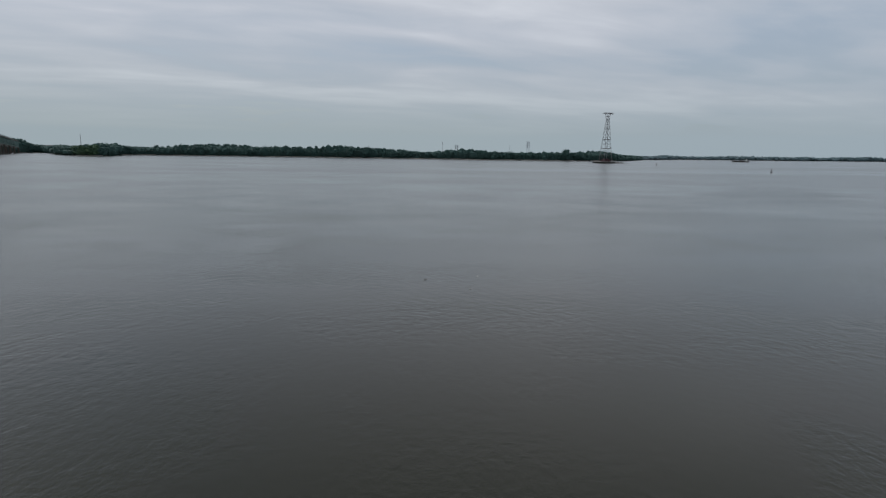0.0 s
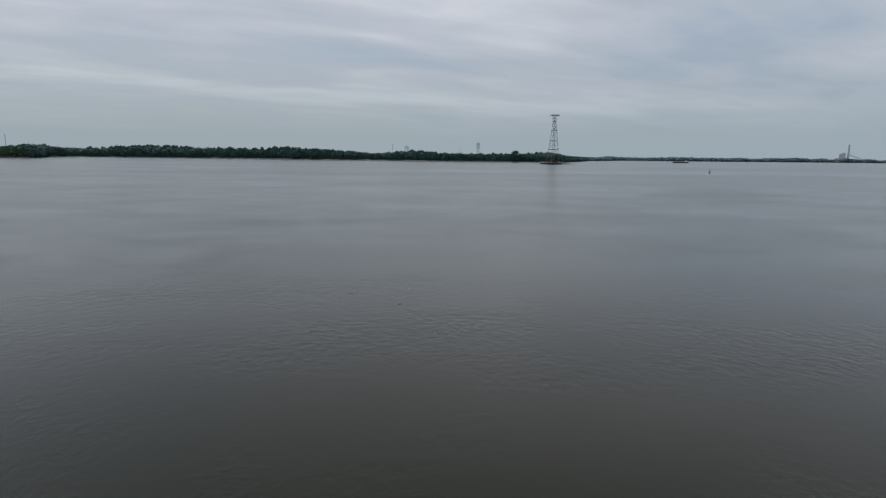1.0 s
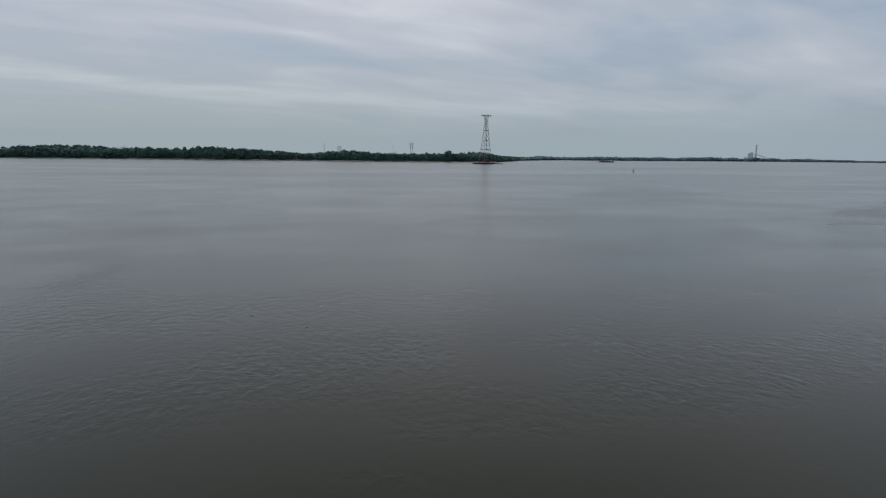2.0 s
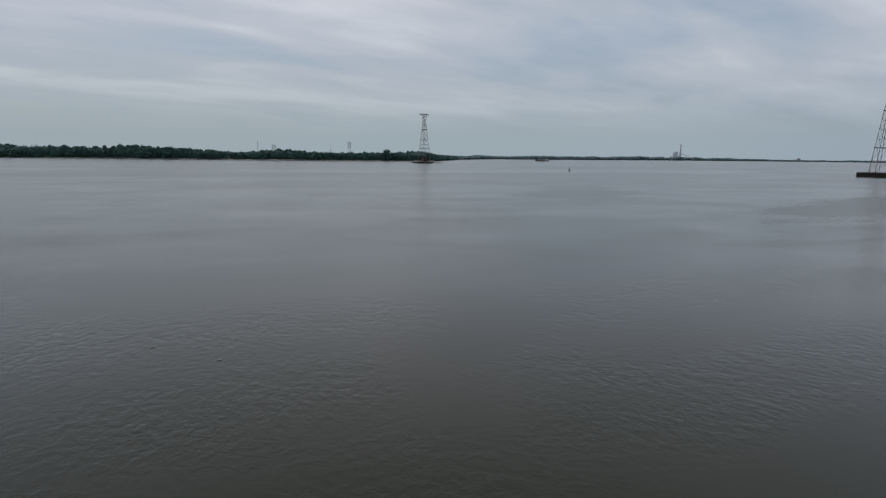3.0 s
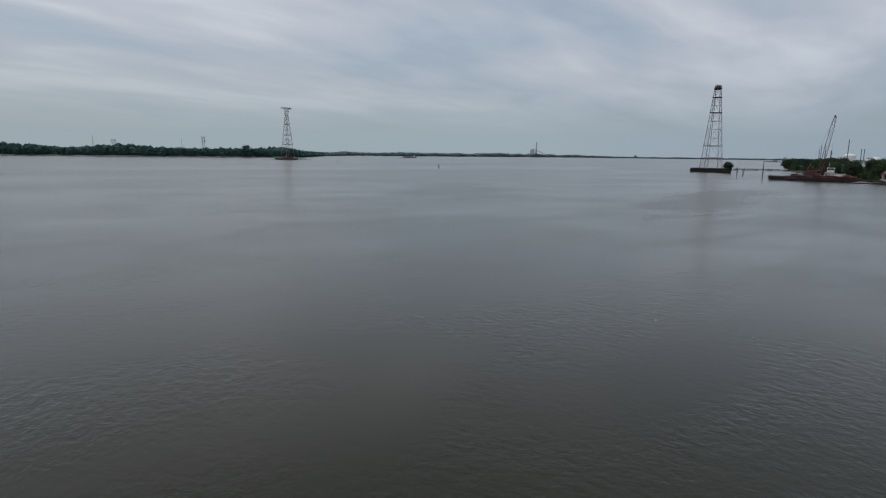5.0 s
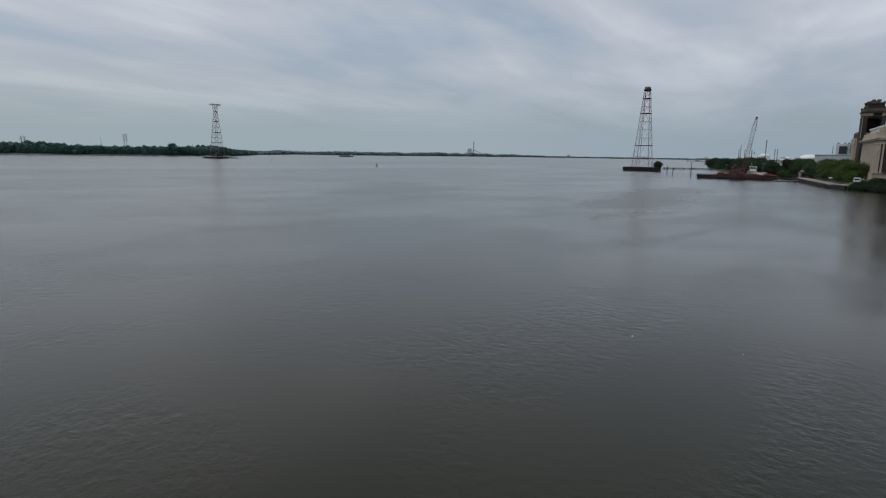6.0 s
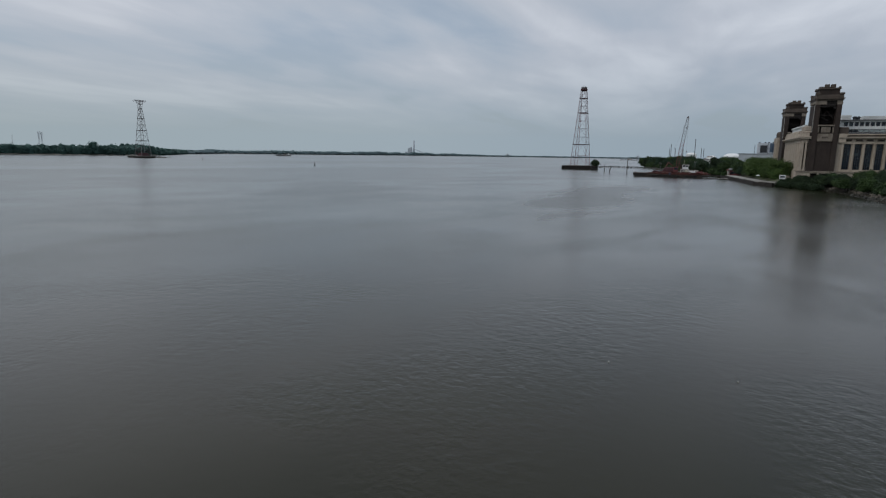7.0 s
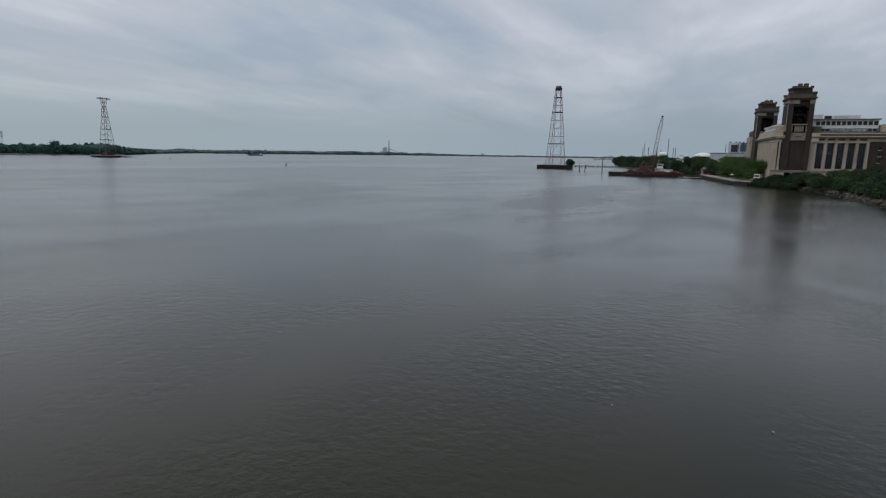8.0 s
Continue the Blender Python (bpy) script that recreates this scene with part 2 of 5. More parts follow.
# Pale panes: the sky's reflection is put into the base colour.
PALE_GLASS = surface("pale_reflecting_glass", (0.38, 0.45, 0.45), (0.52, 0.59, 0.58), rough=0.15, scale=0.6, bump=0.0, spec=0.6)
GREEN_STEEL = surface("green_bridge_paint", (0.10, 0.17, 0.155), (0.18, 0.27, 0.25), rough=0.6, scale=0.2)
CREAM = surface("cream_paint", (0.50, 0.47, 0.36), (0.66, 0.62, 0.50), rough=0.6, scale=0.8, stain=(0.30, 0.20, 0.14))
DARK_RED = surface("dark_purple_red_paint", (0.045, 0.022, 0.027), (0.105, 0.050, 0.056), rough=0.7, stain=(0.03, 0.02, 0.02), scale=0.3)
NAVY = surface("dark_blue_cladding", (0.045, 0.075, 0.125), (0.085, 0.125, 0.185), rough=0.5, scale=0.3)
GREY_PAINT = surface("worn_grey_paint", (0.30, 0.30, 0.29), (0.48, 0.48, 0.46), rough=0.6, scale=0.7, stain=(0.22, 0.11, 0.07))
RUBBER = surface("black_rubber", (0.012, 0.012, 0.012), (0.03, 0.03, 0.03), scale=2.0)


# ---- mesh tools ----
def mesh_object(name, bm, material, parent=None, label=""):
    me = bpy.data.meshes.new(name)
    bm.normal_update()
    bm.to_mesh(me)
    bm.free()
    me.materials.append(material)
    ob = new(name, me)
    ob.parent = parent
    if label:
        ob["label"] = label
    return ob


def part(name, bm, material, parent, label=""):
    return mesh_object(name, bm, material, parent, label)


def array_object(name, verts, faces, material, parent=None, label=""):
    me = bpy.data.meshes.new(name)
    me.from_pydata(verts, [], faces)
    me.update()
    me.materials.append(material)
    ob = new(name, me)
    ob.parent = parent
    if label:
        ob["label"] = label
    return ob


def thing(name, m, label, category, group="", kind=""):
    ob = new(name)
    ob.empty_display_size = 0.5
    ob.matrix_world = m
    return tagged(ob, label, category, group, kind)


def box(bm, x0, x1, y0, y1, z0, z1, bevel=0.0):
    made = bmesh.ops.create_cube(bm, size=1, matrix=Matrix.Translation(((x0 + x1) / 2, (y0 + y1) / 2, (z0 + z1) / 2)) @ Matrix.Diagonal((abs(x1 - x0), abs(y1 - y0), abs(z1 - z0), 1)))
    if bevel:
        edges = list({e for v in made["verts"] for e in v.link_edges})
        bmesh.ops.bevel(bm, geom=edges, offset=bevel, segments=1, affect="EDGES")
    return bm


def boxes(*specs, bevel=0.0):
    bm = bmesh.new()
    for s in specs:
        box(bm, *s, bevel=bevel)
    return bm


def beam(bm, p, q, w, sides=4, w2=None):
    """A straight member from p to q, w thick."""
    p, q = Vector(p), Vector(q)
    d = q - p
    turn = d.to_track_quat("Z", "Y").to_matrix().to_4x4()
    k = 0.7071 if sides == 4 else 0.5
    bmesh.ops.create_cone(bm, cap_ends=True, segments=sides, radius1=w * k, radius2=(w2 if w2 is not None else w) * k, depth=d.length,
                          matrix=Matrix.Translation((p + q) / 2) @ turn @ Matrix.Rotation(radians(45) if sides == 4 else 0, 4, "Z"))
    return bm


def beams(pairs, w, sides=4):
    bm = bmesh.new()
    for p, q in pairs:
        beam(bm, p, q, w, sides)
    return bm


def prism(bm, outline, z0, z1):
    """An upright solid over a closed outline of (x, y), counterclockwise."""
    low = [bm.verts.new((x, y, z0)) for x, y in outline]
    top = [bm.verts.new((x, y, z1)) for x, y in outline]
    bm.faces.new(list(reversed(low)))
    bm.faces.new(top)
    n = len(outline)
    for i in range(n):
        bm.faces.new((low[i], low[(i + 1) % n], top[(i + 1) % n], top[i]))
    return bm


def lathe(bm, profile, segments=24, cx=0.0, cy=0.0):
    rings = []
    for r, z in profile:
        rings.append([bm.verts.new((cx + r * math.cos(2 * math.pi * i / segments), cy + r * math.sin(2 * math.pi * i / segments), z)) for i in range(segments)])
    for a, b in zip(rings, rings[1:]):
        for i in range(segments):
            j = (i + 1) % segments
            bm.faces.new((a[i], a[j], b[j], b[i]))
    bm.faces.new(list(reversed(rings[0])))
    bm.faces.new(rings[-1])
    return bm


# ---- water and land ----
def river():
    """One sheet of water out to the horizon."""
    bm = bmesh.new()
    bmesh.ops.create_grid(bm, x_segments=40, y_segments=40, size=7000)
    ob = mesh_object("water", bm, WATER)
    return tagged(ob, "wide muddy grey-brown river, slightly rippled, reflecting clouds", "river", kind="structure")


river()


def polar(bearing, reach):
    return Vector((math.sin(radians(bearing)) * reach, math.cos(radians(bearing)) * reach, 0))


def smooth_line(pts, step):
    """Points about step apart along a line of 2D points, with a little natural wander."""
    out = []
    for p, q in zip(pts, pts[1:]):
        n = max(1, int((q - p).length / step))
        side = Vector((-(q - p).y, (q - p).x, 0)).normalized()
        for i in range(n):
            m = p.lerp(q, i / n)
            k = noise.noise(m * 0.02) * min(6.0, step * 0.4)
            out.append(m + side * k)
    out.append(pts[-1])
    return out


def bank(name, line, inland, profile, material, label, shore):
    """Ground from the waterline inland: profile rows of (distance, height)."""
    bm = bmesh.new()
    rows = []
    for d, z in profile:
        rows.append([bm.verts.new((p.x + inland(p).x * d, p.y + inland(p).y * d, z + (0.25 * noise.noise(p * 0.05 + Vector((0, 0, d))) if 0 < d < 100 else 0))) for p in line])
    for a, b in zip(rows, rows[1:]):
        for i in range(len(line) - 1):
            bm.faces.new((a[i], a[i + 1], b[i + 1], b[i]))
    bmesh.ops.recalc_face_normals(bm, faces=bm.faces)
    ob = mesh_object(name, bm, material)
    ob.data.materials.append(shore)
    n = len(line) - 1
    for f in ob.data.polygons[:n * 2]:
        f.material_index = 1
    return tagged(ob, label, "riverbank", kind="structure")


# Far bank: waterline by compass bearing and distance from the start of the flight
FAR_SHORE = [polar(b, r) for b, r in (
    (-75, 1350), (-60, 1420), (-48, 1480), (-40, 1500), (-37, 1620), (-35.4, 1700), (-34.6, 1500), (-33.9, 1120), (-32.6, 1010), (-31.2, 1000),
    (-30.2, 1180), (-28.5, 1230), (-25, 1250), (-20, 1230), (-14, 1190), (-9, 1130), (-4, 1090), (1, 1080), (6, 1080), (10, 1090), (14, 1150), (17, 1220),
    (18.2, 1420), (19.2, 1800), (22, 2350), (26, 2500), (30, 2700), (34, 3100), (38, 3600), (42, 4000), (46, 4300), (50, 4500), (54, 4650), (59, 4700), (64, 4700), (70, 4700))]
far_line = smooth_line(FAR_SHORE, 22)
bank("ground_far", far_line, lambda p: p.normalized(), ((0, -0.6), (2, 0.5), (7, 1.3), (40, 1.8), (400, 3.0), (3000, 4.0)), LAND, "low wooded far riverbank with a thin sandy beach", SAND)

# Near bank: runs past the old power station; inland is a quarter turn right of its run
ALONG, INLAND = Vector((0.9272, 0.3746, 0)), Vector((0.3746, -0.9272, 0))
NEAR_SHORE = [Vector((x, y, 0)) for x, y in (
    (-900, -420), (-300, -160), (0, -34), (80, 12), (153, 46.8), (184, 57.4), (208, 67.4), (222, 74.5), (231, 82.5), (236, 91.0), (243, 101.0), (280, 121), (318, 140),
    (360, 168), (430, 215), (500, 268), (560, 305), (590, 324), (640, 332), (900, 420), (1300, 600), (2300, 1060), (4100, 2080))]
near_line = smooth_line(NEAR_SHORE[:13], 5) + smooth_line(NEAR_SHORE[13:], 30)
bank("ground_near", near_line, lambda p: INLAND, ((0, -0.8), (2.5, 0.5), (5.5, 1.6), (9, 2.6), (60, 3.2), (3500, 5.0)), LAND, "grassy near riverbank above a stony shore", MUD)


# ---- trees ----
def leaf_cloud(rng, lobes, count, size, out=0.5, stray=0.54):
    """Leaf sprays scattered over rounded lobes (centre, radii), as loose crossed blades."""
    verts, faces = [], []
    weights = np.array([l[1][0] * l[1][2] for l in lobes])
    picks = rng.choice(len(lobes), count, p=weights / weights.sum())
    for k in picks:
        c, r = lobes[k]
        v = rng.normal(size=3)
        v /= np.linalg.norm(v)
        if v[2] < -0.35:
            v[2] *= -0.6
        p = np.array(c) + v * np.array(r) * (0.66 + stray * rng.random())
        s = size * (0.6 + 0.8 * rng.random())
        n = v * out + rng.normal(size=3) * 0.6
        n /= np.linalg.norm(n)
        t = np.cross(n, rng.normal(size=3))
        t /= np.linalg.norm(t)
        b = np.cross(n, t)
        i = len(verts)
        verts += [p - t * s - b * s * 0.35, p - b * s * 0.9 + n * s * 0.15, p + t * s - b * s * 0.2, p + b * s * 0.9 - n * s * 0.2]
        faces.append((i, i + 1, i + 2, i + 3))
    return verts, faces


def core_blobs(rng, lobes, shrink=0.70, facets=2):
    """Rough dense inner foliage of each lobe."""
    verts, faces = [], []
    for c, r in lobes:
        bm = bmesh.new()
        bmesh.ops.create_icosphere(bm, subdivisions=facets, radius=1)
        off = Vector(rng.random(3) * 50)
        i0 = len(verts)
        for v in bm.verts:
            k = shrink * (1 + 0.35 * noise.noise(v.co * 1.8 + off))
            verts.append((c[0] + v.co.x * r[0] * k, c[1] + v.co.y * r[1] * k, c[2] + v.co.z * r[2] * k))
        faces += [tuple(i0 + v.index for v in f.verts) for f in bm.faces]
        bm.free()
    return verts, faces


def tree(name, seed, height, spread, leaves, size, material, label, group, low=0.28, lobes_n=9, category="tree", full=1.0, core=0.70, stray=0.54, facets=2):
    """A tapered trunk with limbs and an uneven crown of leaf sprays."""
    rng = np.random.default_rng(seed)
    root = thing(name, Matrix.Identity(4), label, category, group)
    lobes = []
    for i in range(lobes_n):
        f = i / max(1, lobes_n - 1)
        a = i * 2.4 + rng.random()
        z = height * (low + (0.80 - low) * f ** 0.85) * (0.94 + 0.1 * rng.random())
        w = spread * 0.5 * (0.92 - 0.42 * abs(f - 0.4)) * (0.58 + 0.34 * rng.random()) * full
        off = spread * 0.5 * (0.62 - 0.30 * f) * (0.4 + 0.7 * rng.random())
        lobes.append(((math.cos(a) * off, math.sin(a) * off, z), (w, w, w * (0.62 + 0.25 * rng.random()))))
    bm = bmesh.new()
    beam(bm, (0, 0, -0.6), (0.1, 0.05, height * 0.45), height * 0.045, 8, height * 0.026)
    beam(bm, (0.1, 0.05, height * 0.44), (0, 0, height * 0.8), height * 0.026, 6, height * 0.008)
    for c, r in lobes[::2]:
        beam(bm, (0, 0, max(height * 0.16, c[2] - height * 0.2)), c, height * 0.016, 5, height * 0.006)
    part("trunk", bm, BARK, root)
    v1, f1 = core_blobs(rng, lobes, core, facets)
    v2, f2 = leaf_cloud(rng, lobes, leaves, size, stray=stray)
    n = len(v1)
    crown = array_object("crown", [tuple(v) for v in v1] + [tuple(v) for v in v2], f1 + [tuple(i + n for i in f) for f in f2], material, root)
    return root


def place(ob, x, y, z, turn, scale):
    """A copy of a thing, turned and scaled, at a place."""
    return copy_thing_scaled(ob, pose(x, y, z, 0, 0, turn), scale)


def copy_thing_scaled(ob, m, scale):
    made = copy_thing(ob, m)
    made.scale = (scale, scale, scale)
    return made


def drop(ob):
    """Takes away a master that was only built to be copied."""
    for o in [*ob.children_recursive, ob]:
        bpy.data.objects.remove(o)


# Far bank: a close belt of trees along the water, then higher woods behind
tree_rng = np.random.default_rng(7)
far_masters = [tree("riverbank_tree", 20 + i, 14 + 1.0 * i, 14 + (i % 3) * 2.5, 1000, 0.50, LEAF_HAZED if i < 6 else LEAF_MID, "broadleaf tree in full leaf on the far bank", "far bank trees", low=0.12, lobes_n=13, full=1.08, core=0.72, stray=0.55, facets=1) for i in range(8)]


def bearing_of(p):
    return math.degrees(math.atan2(p.x, p.y))


def paced(line, gap):
    """Points every gap metres along a line."""
    out, left = [], 0.0
    for p, q in zip(line, line[1:]):
        d = (q - p).length
        while left < d:
            out.append(p.lerp(q, left / d))
            left += gap
        left -= d
    return out


def stand(p):
    """How tall the woods stand at a place on the far bank, in metres."""
    b = bearing_of(p)
    return float(np.interp(b, [-40, -37.4, -36.9, -36.2, -35.6, -34.5, -34, -31, -26, -20, -10, 0, 8, 16, 17.5, 20], [12, 16, 28, 23, 18, 16, 16.5, 18.5, 22, 21.5, 20, 17.5, 18, 18, 12, 10]))


spots = [p for p in paced(far_line, 8.4) if p.length < 1900 and bearing_of(p) > -39.5]
for p in spots:
    out = p.normalized()
    at = p + out * (5 + 8 * tree_rng.random())
    s = stand(p) / 17.5 * (0.62 + 0.20 * tree_rng.random() + 0.36 * noise.noise(p * 0.013) + (0.34 if tree_rng.random() < 0.05 and bearing_of(p) > -30 else 0.0))
    kind = int(tree_rng.integers(6)) if not -34.3 < bearing_of(p) < -31.4 else 6 + int(tree_rng.integers(2))
    place(far_masters[kind], at.x, at.y, 0.5, float(tree_rng.random() * 360), float(s))
for m in far_masters:
    drop(m)


def woods(name, places, seed, material, label):
    """Many small tree crowns too far off to count, in one mesh."""
    rng = np.random.default_rng(seed)
    verts, faces = [], []
    bm = bmesh.new()
    bmesh.ops.create_icosphere(bm, subdivisions=1, radius=1)
    unit = [v.co.copy() for v in bm.verts]
    tri = [tuple(v.index for v in f.verts) for f in bm.faces]
    bm.free()
    for x, y, h, w in places:
        for k in range(4):
            cx, cy = x + rng.normal() * w * 0.38, y + rng.normal() * w * 0.38
            r = w * (0.34 + 0.26 * rng.random())
            top = h * (0.55 + 0.15 * k) * (0.92 + 0.16 * rng.random())
            tall = min(r * 0.8, top * 0.5)
            off = Vector(rng.random(3) * 90)
            i0 = len(verts)
            for u in unit:
                j = 1 + 0.5 * noise.noise(u * 1.7 + off)
                verts.append((cx + u.x * r * j, cy + u.y * r * j, (top - tall) + u.z * (tall if u.z > 0 else top - tall) * j))
            faces += [tuple(i0 + i for i in t) for t in tri]
        lobes = [((x, y, h * 0.66), (w * 0.5, w * 0.5, h * 0.32))]
        v2, f2 = leaf_cloud(rng, lobes, 12, w * 0.10)
        i0 = len(verts)
        verts += [tuple(v) for v in v2]
        faces += [tuple(i0 + i for i in f) for f in f2]
    ob = array_object(name, verts, faces, material)
    return tagged(ob, label, "woods", kind="stuff")


def behind(line, keep, gaps, deep, height, width):
    rng = np.random.default_rng(len(line))
    out = []
    for p in paced(line, gaps):
        if not keep(p):
            continue
        o = p.normalized()
        for d in deep:
            at = p + o * (d * (0.8 + 0.4 * rng.random())) + Vector((rng.normal(), rng.normal(), 0)) * gaps * 0.3
            h = height(p) * (0.78 + 0.20 * rng.random() + 0.40 * noise.noise(at * 0.011))
            out.append((at.x, at.y, h, width * (0.8 + 0.5 * rng.random())))
    return out


woods("far_woods", behind(far_line, lambda p: p.length < 1900 and bearing_of(p) > -39.5, 6, (20, 34, 52, 76, 100), stand, 8.5), 3, LEAF_HAZED, "dense dark green woods behind the far bank")
woods("distant_woods", behind(far_line, lambda p: 1750 < p.length, 15, (10, 34, 80), lambda p: p.length * float(np.interp(bearing_of(p), [20, 38, 44, 50], [0.0064, 0.0060, 0.0046, 0.0026])), 19), 4, WOODS_HAZED, "thin hazy green line of woods on the distant shore")
hill_rng = np.random.default_rng(12)
woods("downstream_woods", [(at.x, at.y, 6 + 4 * hill_rng.random(), 34) for at in (Vector((2300, 1060, 0)).lerp(Vector((4100, 2080, 0)), k / 110) + INLAND * (25 + 60 * hill_rng.random()) for k in range(111))], 5, WOODS_HAZED, "hazy woods along the downstream shore")


# ---- river-crossing pylons ----
def square_at(w, z):
    h = w / 2
    return [Vector((-h, -h, z)), Vector((h, -h, z)), Vector((h, h, z)), Vector((-h, h, z))]


def lattice_mast(root, width, levels, leg, brace, paint):
    """Legs, level rings and cross bracing of a square tapering mast; each leg, ring and panel is a part."""
    for i in range(4):
        bm = bmesh.new()
        beam(bm, square_at(width(0), 0)[i], square_at(width(levels[-1]), levels[-1])[i], leg)
        part("leg", bm, paint(5), root)
    for k, z in enumerate(levels[1:]):
        c = square_at(width(z), z)
        part("ring", beams([(c[i], c[(i + 1) % 4]) for i in range(4)], brace * 1.5), paint(k + 1), root)
    for k, (z0, z1) in enumerate(zip(levels, levels[1:])):
        a, b = square_at(width(z0), z0), square_at(width(z1), z1)
        for i in range(4):
            j = (i + 1) % 4
            mid = (b[i] + b[j]) / 2
            part("bracing", beams([(a[i], mid), (a[j], mid)], brace), paint(k), root)


NEAR_PYLON, FAR_PYLON = Vector((391.6, 273.6, 0)), Vector((224, 791, 0))
LINE_TURN = math.degrees(math.atan2((FAR_PYLON - NEAR_PYLON).y, (FAR_PYLON - NEAR_PYLON).x))


def caisson(x, y, turn, w, d, h, label):
    root = thing("pylon_foundation", pose(x, y, 0, 0, 0, turn), label, "foundation")
    part("block", boxes((-w / 2, w / 2, -d / 2, d / 2, -2.0, h - 0.5), bevel=0.15), TIMBER, root)
    part("coping", boxes((-w / 2 - 0.3, w / 2 + 0.3, -d / 2 - 0.3, d / 2 + 0.3, h - 0.5, h), bevel=0.1), CONCRETE if h < 2.8 else HULL, root)
    n = int(w / 1.5)
    pile = bmesh.new()
    beam(pile, (0, 0, -2.0), (0, 0, h - 0.6), 0.5, 8)
    first = part("fender_pile", pile, TIMBER, root)
    first.location = (-w / 2, -d / 2 - 0.2, 0)
    for i in range(1, n + 1):
        for y2 in (-d / 2 - 0.2, d / 2 + 0.2):
            o = first.copy()
            scene.collection.objects.link(o)
            o.location = (-w / 2 + w * i / n, y2, 0)
    return root


def near_pylon():
    caisson(*NEAR_PYLON.xy, LINE_TURN, 22.4, 20.4, 2.9, "dark timber-fendered pylon foundation standing in the river")
    root = thing("lattice_pylon", pose(NEAR_PYLON.x, NEAR_PYLON.y, 2.9, 0, 0, LINE_TURN) @ Matrix.Scale(0.975, 4), "tall tapering lattice pylon in faded red and white paint", "pylon")
    levels = [0, 7.9, 16.2, 22.2, 28.6, 34.6, 40.5, 46.0, 51.6, 57.4]
    lattice_mast(root, lambda z: 12.6 - 8.8 * z / 57.4, levels, 0.22, 0.12, lambda k: RED_STEEL if k < 2 or k == 5 else (STEEL if k < 5 else DARK_RED))
    for z in (16.2, 40.5, 51.6):
        w = (12.6 - 8.8 * z / 57.4) / 2
        part("walkway", boxes((-w - 0.4, w + 0.4, -w - 0.4, -w + 0.3, z, z + 0.4), (-w - 0.4, w + 0.4, w - 0.3, w + 0.4, z, z + 0.4), (-w - 0.4, -w + 0.3, -w + 0.3, w - 0.3, z, z + 0.4), (w - 0.3, w + 0.4, -w + 0.3, w - 0.3, z, z + 0.4)), DARK_RED, root)
    bm = bmesh.new()
    lathe(bm, [(1.7, 57.2), (2.5, 57.6), (2.75, 58.1), (2.75, 58.8), (2.6, 58.9), (2.6, 58.6)], 14)
    part("head_platform", bm, DARK_RED, root, "dark rounded platform at the pylon's head")
    bm = bmesh.new()
    lathe(bm, [(2.1, 58.9), (2.3, 59.5), (2.3, 60.2), (1.6, 60.5)], 14)
    part("parapet", bm, STEEL, root)
    part("beacon_post", beams([((0.8, 0, 60.3), (0.8, 0, 61.3)), ((-0.9, 0.3, 60.3), (-0.9, 0.3, 61.0))], 0.2, 6), DARK_RED, root)
    part("ladder", beams([((2.0, 1.0, 0), (1.0, 0.5, 55)), ((2.0, 1.6, 0), (1.0, 1.1, 55))], 0.12), RED_STEEL, root)
    bush = tree("shrub", 61, 5.0, 6.6, 1600, 0.26, LEAF_DARK, "dark green shrub growing on the pylon foundation", "", low=0.06, lobes_n=9, category="shrub", stray=0.7)
    bush.matrix_world = pose(NEAR_PYLON.x + 6.4, NEAR_PYLON.y - 9.0, 2.5)


near_pylon()


